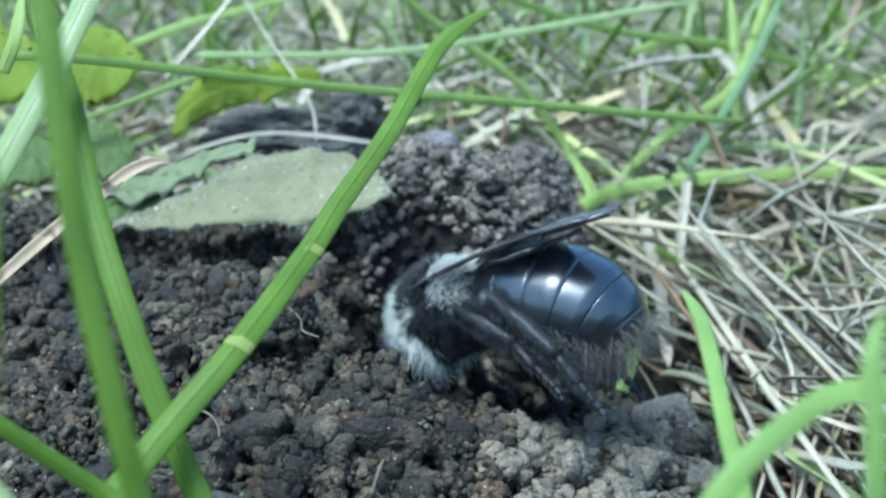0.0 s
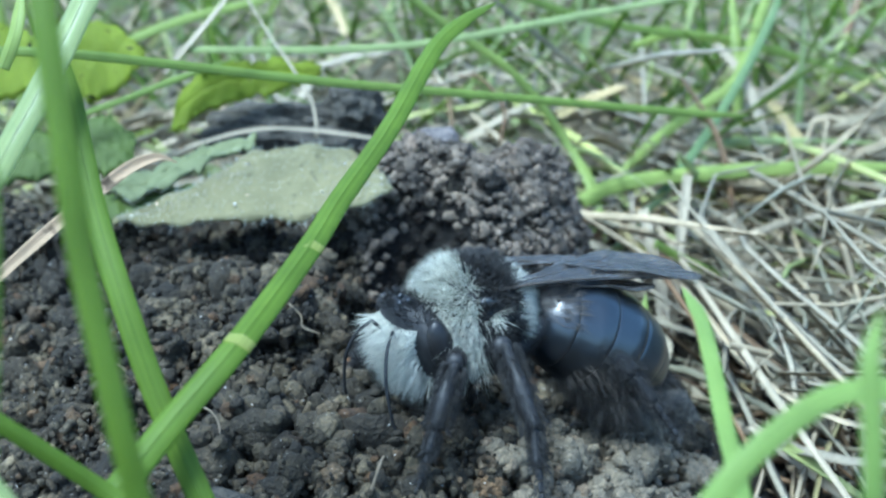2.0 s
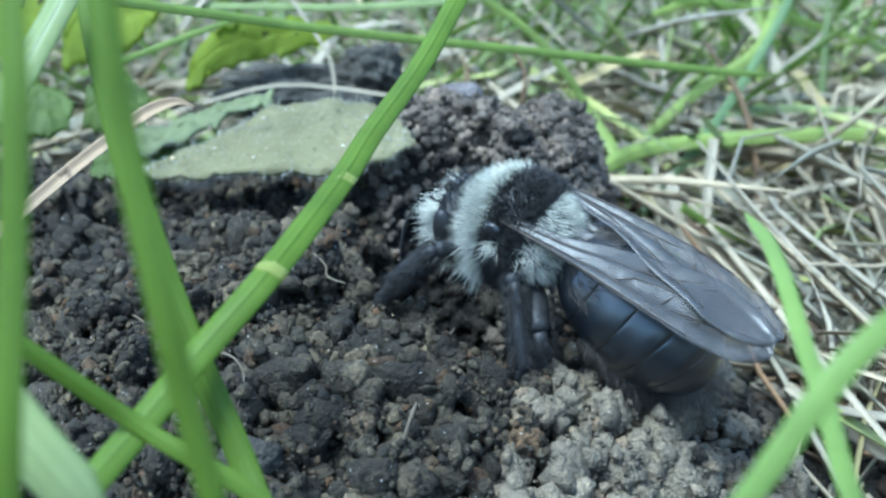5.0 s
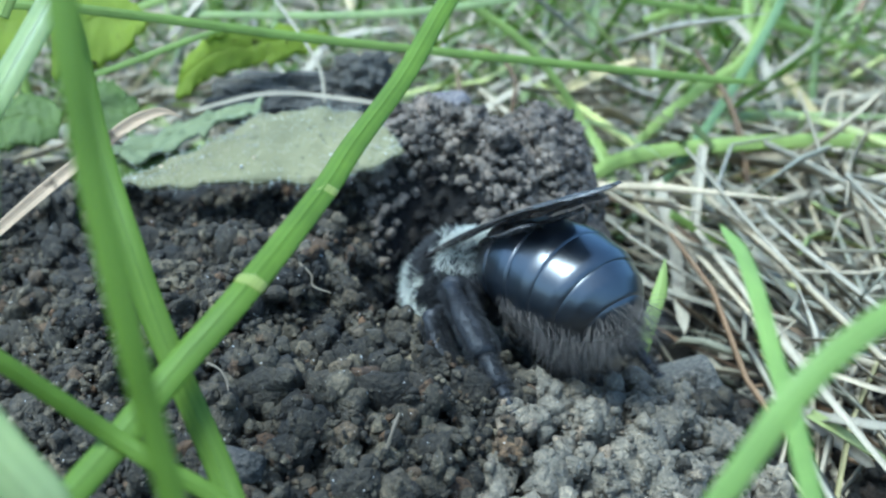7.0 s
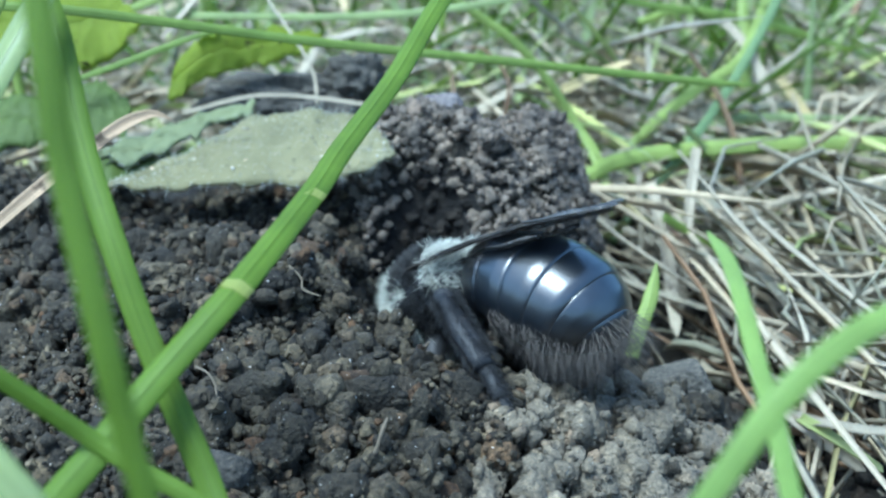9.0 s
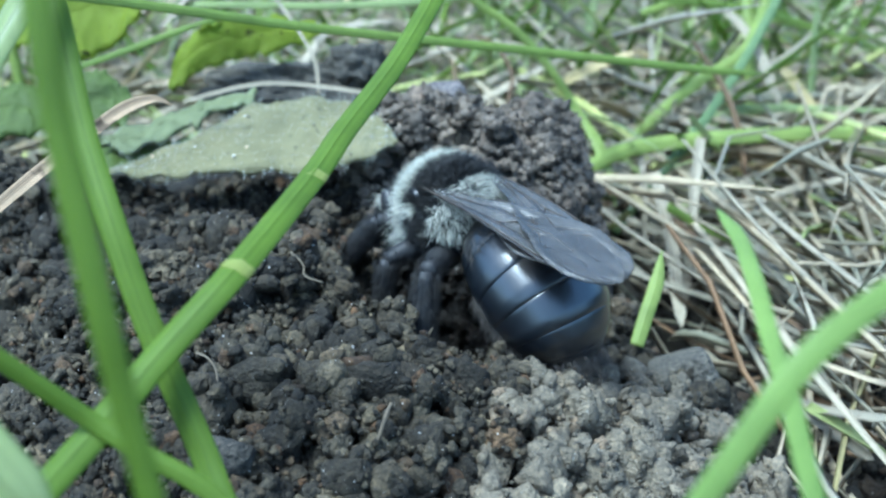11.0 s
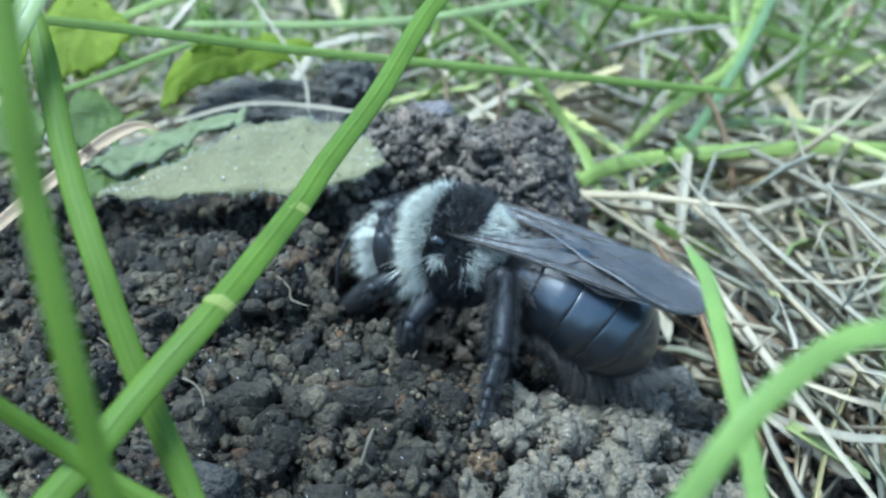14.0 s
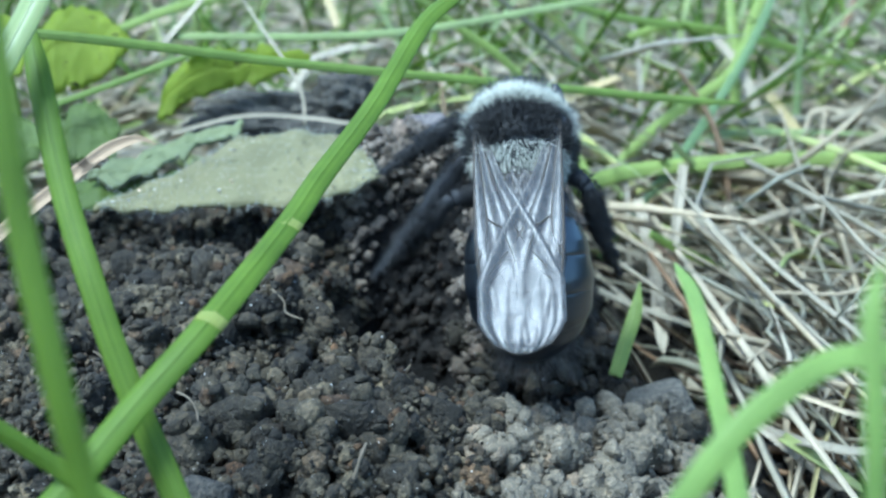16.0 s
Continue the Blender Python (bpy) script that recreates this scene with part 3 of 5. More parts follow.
def build_thatch(seed, n, mat, label, near, far, length, width, top, left=-0.5, right=0.55):
    g = np.random.default_rng(seed)
    x, y = lawn_spots(n, g, near, far, left, right)
    n, m = len(x), 9
    az = g.normal(0, 1.0, n) + np.where(g.random(n) < 0.2, 1.4, 0)
    rise = g.normal(0.05, 0.22, n)
    L = g.uniform(*length, n)
    u = np.linspace(-0.5, 0.5, m)
    bend = g.normal(0, 0.85, n)
    z0 = height(x, y) + g.uniform(0.2, 1, n) ** 1.5 * top
    d = np.stack([np.cos(az), np.sin(az), np.tan(rise)], -1)
    c = np.stack([x, y, z0], -1)[:, None] + d[:, None] * (L[:, None] * u[None])[..., None]
    c[..., 1] += bend[:, None] * L[:, None] * (u[None] ** 2 * 2)
    wave = (g.normal(0, 0.065, n) * L)[:, None] * np.sin(u[None] * g.uniform(4, 11, n)[:, None] + g.uniform(0, 6.3, n)[:, None])
    c[..., 0] -= wave * np.sin(az)[:, None]
    c[..., 1] += wave * np.cos(az)[:, None]
    c[..., 2] += 0.4 * wave
    c[..., 2] += (g.normal(0.0, 0.12, n) * L)[:, None] * (0.25 - u[None] ** 2)
    c[..., 2] = np.maximum(c[..., 2], height(c[..., 0], c[..., 1]) + 0.15)
    roll = g.uniform(0, np.pi, n)
    sides = np.stack([-np.sin(az) * np.cos(roll), np.cos(az) * np.cos(roll), np.sin(roll)], -1)
    ok = clear_of_mound(c, 62) & ~((x > 6) & (x < 27) & (y > 48) & (y < 76) & (g.random(n) < np.where(x < 19, 0.8, 0.5)))
    return strips("dry_thatch", mat, label, "straw", c[ok], g.uniform(*width, n)[ok], sides[ok], False)


def grass(name, color, width, label, pts, nodes=()):
    """One grass blade, stalk or straw that can be told apart."""
    s = Shape()
    k = abs(hash((round(pts[0][0], 1) * 7 + round(pts[-1][2], 1) * 13))) % 100 / 100
    if name == "grass_stalk":
        tube(s, pts, [width * 0.6, width * 0.5, width * 0.4, width * 0.3], 8, 24)
    elif name == "straw":
        blade_shape(s, pts, width, 22, 0.45, 0.2, (k - 0.5) * 1.6, tip=0.06, base=0.9)
    elif name == "dry_leaf":
        blade_shape(s, pts, width, 30, 0.5, 0.1, 0.25, tip=0.3)
    else:
        blade_shape(s, pts, width, 36, -0.12 if color == "soft" else -0.3, 0.2, (k - 0.5) * 0.4, tip=0.12 if len(pts) > 4 else 0.35, base=0.9, rib=0.0)
    group = {"grass_shoot": "grass blades round the burrow", "straw": "dry straws in the lawn", "grass_stalk": "dry stalks in the lawn", "dry_leaf": ""}[name]
    ob = thing(name, s, PLANT[color], label, {"grass_shoot": "grass", "straw": "straw", "grass_stalk": "grass stalk", "dry_leaf": "leaf"}[name], group)
    if name == "grass_shoot":
        rib = Shape()
        blade_shape(rib, np.asarray(pts, float) + np.array((0, -0.012, 0.008)) * width, width * 0.12, 36, -0.3, 0.3, 0.0, tip=0.3, base=0.9, across=5, rib=0.0)
        part("midrib", rib, PLANT[color], ob)
        for u in nodes:
            ring = Shape()
            q = spline(pts, 200)[int(u * 199) - 1:int(u * 199) + 2]
            blade_shape(ring, q + (0, -0.012, 0.008), width * 1.03, 9, -0.3, 0.21, (k - 0.5) * 0.2, tip=0.01, base=1.0, rib=0.0)
            part("blade_node", ring, PLANT["node"], ob, "yellowish swollen node")
    return ob


# ---------------------------------------------------------------- leaves, clods, rootlets
def leaf_shape(front, back, nu=44, nv=14, belly=0.6, thick=0.22, jag=0.12, seed=1):
    a, b = spline(front, nu), spline(back, nu)
    g = np.random.default_rng(seed)
    wob = np.interp(np.arange(nu), np.arange(0, nu, 2), g.normal(0, jag, len(np.arange(0, nu, 2))))
    v = np.linspace(0, 1, nv)
    P = a[:, None] * (1 - v)[None, :, None] + b[:, None] * v[None, :, None]
    P[..., 2] += belly * np.sin(np.pi * v)[None] * np.sin(np.pi * np.linspace(0.02, 0.98, nu))[:, None]
    P[..., 2] -= 0.25 * np.exp(-((v - 0.5) / 0.06) ** 2)[None]
    rim = ((2 * v - 1) ** 5)[None]
    P += np.stack([np.zeros((nu, nv)), wob[:, None] * rim, 0.5 * wob[:, None] * rim], -1)
    P[..., 2] += np.array([[0.3 * noise.noise(Vector((p[0] * 0.7, p[1] * 0.7, seed))) + 0.22 * noise.noise(Vector((p[0] * 1.9, p[1] * 1.9, seed))) for p in r] for r in P])
    du, dv = np.gradient(P, axis=0), np.gradient(P, axis=1)
    N = np.cross(du, dv)
    N /= np.linalg.norm(N, axis=2)[..., None] + 1e-9
    N *= np.sign(N[..., 2:3] + 1e-6)
    i = np.arange(nu * nv).reshape(nu, nv)
    j = i + nu * nv
    f = []
    for r in range(nu - 1):
        for c in range(nv - 1):
            f.append((i[r, c], i[r, c + 1], i[r + 1, c + 1], i[r + 1, c]))
            f.append((j[r, c], j[r + 1, c], j[r + 1, c + 1], j[r, c + 1]))
        f.append((i[r, 0], i[r + 1, 0], j[r + 1, 0], j[r, 0]))
        f.append((i[r, -1], j[r, -1], j[r + 1, -1], i[r + 1, -1]))
    for c in range(nv - 1):
        f.append((i[0, c], j[0, c], j[0, c + 1], i[0, c + 1]))
        f.append((i[-1, c], i[-1, c + 1], j[-1, c + 1], j[-1, c]))
    uv = np.stack(np.meshgrid(v, np.linspace(0, 1, nu)), -1).reshape(-1, 2)
    s = Shape().add(np.concatenate([P.reshape(-1, 3), (P - thick * N).reshape(-1, 3)]), f, np.concatenate([uv, uv]))
    return s, P, N


def leaf(name, color, label, front, back, fuzz=0, edge=0, specks=0, seed=1, **kw):
    s, P, N = leaf_shape(front, back, seed=seed, **kw)
    ob = thing(name, s, PLANT[color], label, "leaf", "low weed leaves beside the burrow")
    g = np.random.default_rng(seed)
    chunks = []
    if fuzz:
        a, b = g.integers(1, P.shape[0] - 1, fuzz), g.integers(1, P.shape[1] - 1, fuzz)
        hairs(chunks, P[a, b] + g.normal(0, 0.12, (fuzz, 3)) * (1, 1, 0.1), N[a, b] + g.normal(0, 0.5, (fuzz, 3)), g.uniform(0.12, 0.3, fuzz), 0.022, g=g)
    for row in (0, -1):
        if edge:
            a = g.integers(1, P.shape[0] - 1, edge)
            p = P[a, row] + g.normal(0, 0.05, (edge, 3))
            way = (P[a, row] - P[a, 7]) / 3 + np.array((0, 0, 0.25 if row else -0.25)) + g.normal(0, 0.3, (edge, 3))
            hairs(chunks, p, way, g.uniform(0.2, 0.65, edge), 0.013, g=g)
    if chunks:
        part("leaf_hair", hair_mesh("leaf_hair", CREAM_HAIR, chunks), CREAM_HAIR, ob, "fine pale leaf hairs")
    mid = Shape()
    if not fuzz:
        tube(mid, P[2:-2:2, P.shape[1] // 2] - N[2:-2:2, P.shape[1] // 2] * 0.02, [0.09, 0.07, 0.03], 8)
        part("leaf_rib", mid, PLANT[color], ob, "pale leaf rib")
    if specks:
        d = Shape()
        for k in range(specks):
            a, b = g.integers(2, P.shape[0] - 2), g.integers(1, P.shape[1] - 1)
            v, f = lump(1, 900 + k, 0.4)
            d.add(v * g.uniform(0.03, 0.09) + P[a, b] + (g.normal(0, 0.1), g.normal(0, 0.1), 0.05), f)
        part("sand_grain", d, PALE_GRIT, ob, "scattered sand grains")["kind"] = "stuff"
    return ob


def stone(name, mat, label, at, size, seed, turn=0, facets=7, rough=0.18):
    v, f = aggregate(4, seed, 70, rough) if name == "clod" and not facets else lump(4, seed, rough, 1.0, facets)
    if facets >= 10:
        v = v / (np.abs(v) ** 9).sum(1)[:, None] ** (1 / 9) * (1 + 0.25 * (np.linalg.norm(v, axis=1)[:, None] - 1))
        v = v @ np.array(Euler((0.35, 0.3, 0.4)).to_matrix())
    a = radians(turn)
    v = v * np.asarray(size)
    v = np.stack([v[:, 0] * np.cos(a) - v[:, 1] * np.sin(a), v[:, 0] * np.sin(a) + v[:, 1] * np.cos(a), v[:, 2]], 1)
    return thing(name, Shape().add(v, f), mat, label, name, at=mm(*at), smooth=name != "clod")


def rootlet(pts, r, label):
    s = Shape()
    tube(s, pts, [r, r * 0.8, r, r * 0.5], 6, 20)
    return thing("rootlet", s, ROOT, label, "root", "rootlets in the soil")


# ---------------------------------------------------------------- the mining bee
# thing space in millimetres: x to the head, y to its left, z up, origin in the middle of the thorax
THORAX = np.array((2.4, 2.25, 2.2))


def ellipsoid(shape, centre, radii, level=3, wob=0.0, seed=0):
    v, f = ICO[level]
    k = np.ones(len(v))
    if wob:
        k = np.array([1 + wob * noise.noise(Vector(p * 2.0) + Vector((seed, 0, 0))) for p in v])
    return shape.add(v * k[:, None] * np.asarray(radii) + np.asarray(centre), f)


def coat(n, centre, radii, keep, way, length, width, g, spread=0.25):
    """Roots, directions and lengths of hairs on an ellipsoid where keep(unit normal) holds."""
    d = g.normal(size=(n * 3, 3))
    d /= np.linalg.norm(d, axis=1)[:, None]
    d = d[keep(d)][:n]
    roots = d * np.asarray(radii) * 0.97 + np.asarray(centre)
    nrm = d / np.asarray(radii)
    nrm /= np.linalg.norm(nrm, axis=1)[:, None]
    lock = np.array([noise.noise_vector(Vector(p * 3.2)) for p in d])
    ways = nrm + np.asarray(way) + 0.7 * lock + g.normal(0, spread, d.shape)
    out = []
    hairs(out, roots, ways, length * g.uniform(0.6, 1.25, len(d)), width, g=g)
    return out


def black_band(d):
    return (d[:, 2] > 0.1) & (np.abs(d[:, 1]) < 0.95) & (d[:, 0] < 0.44 - 0.1 * (1 - d[:, 2])) & (d[:, 0] > -0.34)


def flank(d):
    return (np.abs(d[:, 1]) > 0.35) & (d[:, 2] < 0.12) & (d[:, 0] < np.where(d[:, 2] > -0.1, 0.36, 0.22)) & (d[:, 0] > -0.45)


def white_part(d):
    rear = (d[:, 0] < -0.28) & (d[:, 2] > np.where(np.abs(d[:, 1]) > 0.5, -0.2, 0.1))
    front = (d[:, 0] > 0.0) & (d[:, 2] > -0.78)
    return ~black_band(d) & ~flank(d) & (rear | front)


def ash_part(d):
    return (d[:, 0] > 0) & (d[:, 2] > 0.25)


def build_thorax(bee, g):
    body = part("thorax", ellipsoid(Shape(), (0, 0, 0), THORAX * 0.93, 3, 0.05), BLACK, bee)
    ash = coat(7000, (0, 0, 0), THORAX * 0.93, lambda d: white_part(d) & ash_part(d), (0.1, 0, -0.05), 0.84, 0.024, g, 0.34)
    part("shoulder_hair", hair_mesh("shoulder_hair", ASH_HAIR, ash), ASH_HAIR, body, "dusky ash-grey shoulder hair")
    white = coat(6500, (0, 0, 0), THORAX * 0.93, lambda d: white_part(d) & ~ash_part(d) & (d[:, 0] > -0.2), (0.02, 0, -0.2), 0.9, 0.025, g, 0.36)
    white += coat(3200, (0, 0, 0), THORAX * 0.93, lambda d: white_part(d) & (d[:, 0] < -0.2), (-1.1, 0, -0.1), 0.52, 0.025, g, 0.22)
    white += coat(1900, (0, 0, 0), THORAX * 0.93, lambda d: (d[:, 0] > 0.22) & (d[:, 0] < 0.7) & (np.abs(d[:, 1]) > 0.3) & (d[:, 2] < -0.1) & (d[:, 2] > -0.8), (0, 0, -0.5), 1.45, 0.026, g, 0.3)
    part("collar_hair", hair_mesh("collar_hair", WHITE_HAIR, white), WHITE_HAIR, body, "ash-white thorax hair")
    black = coat(5200, (0, 0, 0), THORAX * 0.93, lambda d: black_band(d) | flank(d), (-0.1, 0, 0.1), 0.62, 0.034, g)
    part("band_hair", hair_mesh("band_hair", BLACK_HAIR, black), BLACK_HAIR, body, "black band of thorax hair")
    for y in (1, -1):
        t = Shape()
        ellipsoid(t, (0.45, 1.78 * y, 0.95), (0.42, 0.22, 0.26), 2)
        part("tegula", t, GLOSS, body, "glossy black wing-base plate")
    return body


def build_head(bee, g):
    s = Shape()
    ellipsoid(s, (0.75, 0, -0.25), (0.95, 2.02, 1.66), 3, 0.04)
    ellipsoid(s, (0.95, 0, -1.25), (0.5, 0.75, 0.5), 2)
    head = part("head", s, BLACK, bee, at=mm(1.8, 0, -0.35))
    for y in (1, -1):
        e = Shape()
        ellipsoid(e, (0.74, 1.66 * y, -0.1), (0.52, 0.4, 1.15), 3)
        part("compound_eye", e, EYE, head, "oval black compound eye")
        a = Shape()
        tube(a, [(1.5, 0.32 * y, 0.1), (1.8, 0.48 * y, 0.55), (1.95, 0.68 * y, 0.9)], [0.09, 0.08, 0.07], 8, 10)
        tube(a, [(1.95, 0.68 * y, 0.9), (2.5, 1.0 * y, 0.55), (3.05, 1.35 * y, -0.3), (3.35, 1.6 * y, -1.5), (3.4, 1.7 * y, -2.3)], [0.05, 0.065, 0.07, 0.065, 0.05], 8, 24)
        part("antenna", a, BLACK, head, "elbowed black antenna")
        m = Shape()
        tube(m, [(1.0, 0.5 * y, -1.4), (1.35, 0.4 * y, -1.85), (1.4, -0.15 * y, -2.1)], [0.2, 0.16, 0.05], 8, 12)
        part("mandible", m, BLACK, head, "curved dark mandible")
    o = Shape()
    for p in ((0.75, 0.28, 1.42), (0.75, -0.28, 1.42), (1.0, 0, 1.35)):
        ellipsoid(o, p, (0.12, 0.12, 0.12), 2)
    part("ocelli", o, GLOSS, head, "three shiny simple eyes")
    face = coat(3600, (0.75, 0, -0.25), (0.95, 2.02, 1.66), lambda d: (d[:, 0] > 0.45) & (np.abs(d[:, 1]) < 0.62) & (d[:, 2] < 0.62), (0.35, 0, -0.15), 1.15, 0.024, g, 0.35)
    face += coat(250, (0.75, 0, -0.25), (0.95, 2.02, 1.66), lambda d: (d[:, 0] < -0.1) & (d[:, 2] < -0.25), (0, 0, -0.2), 0.7, 0.034, g)
    part("face_hair", hair_mesh("face_hair", WHITE_HAIR, face), WHITE_HAIR, head, "white tufted face hair")
    crown = coat(800, (0.75, 0, -0.25), (0.95, 2.02, 1.66), lambda d: (d[:, 2] > 0.68) & (d[:, 0] < 0.6), (0.1, 0, 0.3), 0.5, 0.03, g)
    part("crown_hair", hair_mesh("crown_hair", BLACK_HAIR, crown), BLACK_HAIR, head, "black hair on the crown")
    return head


AB_LEN, AB_DROP = 7.2, 2.4


def abdomen_axis(u):
    """Centre line of the abdomen from its waist to its tip, bowed downwards."""
    u = np.asarray(u, float)
    return np.stack([-AB_LEN * np.sin(u * 1.15) / 1.02, 0 * u, 0.1 - AB_DROP * u ** 2.0 * 1.1], -1)


def abdomen_radius(u):
    return np.interp(u, [0, 0.05, 0.12, 0.2, 0.32, 0.5, 0.68, 0.8, 0.9, 0.96, 1.0], [0.45, 1.2, 1.8, 2.15, 2.45, 2.58, 2.4, 1.98, 1.38, 0.8, 0.12])


def build_abdomen(bee, g):
    def ring(shape, u0, u1, grow, n=14, sides=36):
        u = np.linspace(u0, u1, n)
        c, r = abdomen_axis(u), abdomen_radius(u) + grow * ((u - u0) / (u1 - u0)) ** 0.5
        r[0] -= 0.03
        r[-1] -= 0.05
        _, s, w = frames(c, (0, 1, 0))
        a = np.linspace(0, 2 * np.pi, sides, endpoint=False)
        v = c[:, None] + r[:, None, None] * (1.0 * np.cos(a)[None, :, None] * s[:, None] + 0.86 * np.sin(a)[None, :, None] * w[:, None])
        f = [(i * sides + j, i * sides + (j + 1) % sides, (i + 1) * sides + (j + 1) % sides, (i + 1) * sides + j) for i in range(n - 1) for j in range(sides)]
        f += [tuple(range(sides))[::-1], tuple(range((n - 1) * sides, n * sides))]
        return shape.add(v.reshape(-1, 3), f)
    core = part("abdomen", ring(Shape(), 0.0, 1.0, -0.08, 30), BLACK, bee, at=mm(-1.75, 0, -0.1))
    cuts = [0.0, 0.2, 0.38, 0.55, 0.72, 0.87, 1.0]
    for a, b in zip(cuts, cuts[1:]):
        part("tergite", ring(Shape(), a, b + (0.012 if b < 1 else 0), 0.045), GLOSS, core, "glossy blue-black abdomen plate")
    n = 5200
    u, an = g.uniform(0.12, 0.99, n), g.uniform(0, 2 * np.pi, n)
    low = ((np.sin(an) < -0.3) & (u > 0.3)) | (u > 0.88)
    u, an = u[low], an[low]
    c, r = abdomen_axis(u), abdomen_radius(u)
    uu = np.linspace(0, 1, 200)
    t = np.gradient(abdomen_axis(uu), axis=0)
    t /= np.linalg.norm(t, axis=1)[:, None]
    tt = np.stack([np.interp(u, uu, t[:, k]) for k in range(3)], -1)
    s = np.broadcast_to(np.array((0, 1.0, 0)), tt.shape)
    w = np.cross(tt, s)
    w *= np.sign(w[:, 2:3])
    nrm = np.cos(an)[:, None] * s + np.sin(an)[:, None] * w
    chunks = []
    hairs(chunks, c + nrm * r[:, None] * (1, 1, 0.86), nrm * 0.8 + tt * 0.9 + g.normal(0, 0.35, nrm.shape) + (0, 0, -0.3), g.uniform(0.5, 1.3, len(u)) * (0.85 + 0.75 * (u > 0.6)), 0.014, g=g)
    part("belly_fringe", hair_mesh("belly_fringe", GREY_HAIR, chunks), GREY_HAIR, core, "smoky brown fringe under the abdomen")
    u, an = g.uniform(0.02, 0.22, 900), g.uniform(0.15, np.pi - 0.15, 900)
    c, r = abdomen_axis(u), abdomen_radius(u)
    nrm = np.stack([0 * u, np.cos(an), np.sin(an)], -1)
    chunks = []
    hairs(chunks, c + nrm * r[:, None] * (1, 1, 0.86), nrm * 0.7 + (-1.0, 0, 0) + g.normal(0, 0.3, nrm.shape), g.uniform(0.4, 0.9, len(u)), 0.02, g=g)
    part("waist_hair", hair_mesh("waist_hair", GREY_HAIR, chunks), GREY_HAIR, core, "smoky grey hair at the waist")
    tuft = coat(800, (1.0, 0, 0.2), (1.3, 1.9, 1.7), lambda d: (np.abs(d[:, 1]) > 0.2) & (d[:, 0] < 0.2) & (d[:, 2] < 0.8) & (d[:, 2] > -0.3), (-0.4, 0, -0.1), 0.6, 0.02, g, 0.35)
    part("waist_tuft", hair_mesh("waist_tuft", WHITE_HAIR, tuft), WHITE_HAIR, core, "white tuft at the waist")
    return core


WING_LEN = 10.3


def wing_plate(shape, length, profile, side, lift):
    """A thin wing from its root along -x; profile gives leading and trailing edge."""
    nu, nv = 40, 14
    u = np.linspace(0, 1, nu)
    lead = np.interp(u, profile[0], profile[1])
    trail = np.interp(u, profile[0], profile[2])
    v = np.linspace(0, 1, nv)
    X = -length * np.repeat(u[:, None], nv, 1)
    Y = lead[:, None] * (1 - v) + trail[:, None] * v
    Z = lift * np.sin(np.pi * u)[:, None] + 0.09 * np.sin(v * 15)[None] * np.sin(np.pi * u)[:, None] + 0.05 * np.sin(u * 21)[:, None] * v[None] + 0.07 * np.sin(v[None] * 24 + u[:, None] * 5) * np.clip((u[:, None] - 0.5) * 3, 0, 1)
    top = np.stack([X, Y * side, Z], -1).reshape(-1, 3)
    i = np.arange(nu * nv).reshape(nu, nv)
    j = i + nu * nv
    f = []
    for r in range(nu - 1):
        for c in range(nv - 1):
            f += [(i[r, c], i[r, c + 1], i[r + 1, c + 1], i[r + 1, c]), (j[r, c], j[r + 1, c], j[r + 1, c + 1], j[r, c + 1])]
        f += [(i[r, 0], i[r + 1, 0], j[r + 1, 0], j[r, 0]), (i[r, -1], j[r, -1], j[r + 1, -1], i[r + 1, -1])]
    shape.add(np.concatenate([top, top - (0, 0, 0.025)]), f)
    return lambda a, b: (-length * a, side * (np.interp(a, u, lead) * (1 - b) + np.interp(a, u, trail) * b), lift * np.sin(np.pi * a) + 0.09 * np.sin(b * 15) * np.sin(np.pi * a))


FORE = ([0, 0.06, 0.3, 0.55, 0.75, 0.9, 0.97, 1.0], [0.1, 0.15, 0.3, 0.45, 0.42, 0.1, -0.45, -1.0], [-0.15, -0.35, -1.0, -2.1, -2.75, -2.6, -2.1, -1.3])
HIND = ([0, 0.08, 0.35, 0.65, 0.85, 0.96, 1.0], [0.0, 0.05, 0.2, 0.25, 0.05, -0.35, -0.8], [-0.2, -0.6, -1.35, -1.8, -1.7, -1.3, -0.9])


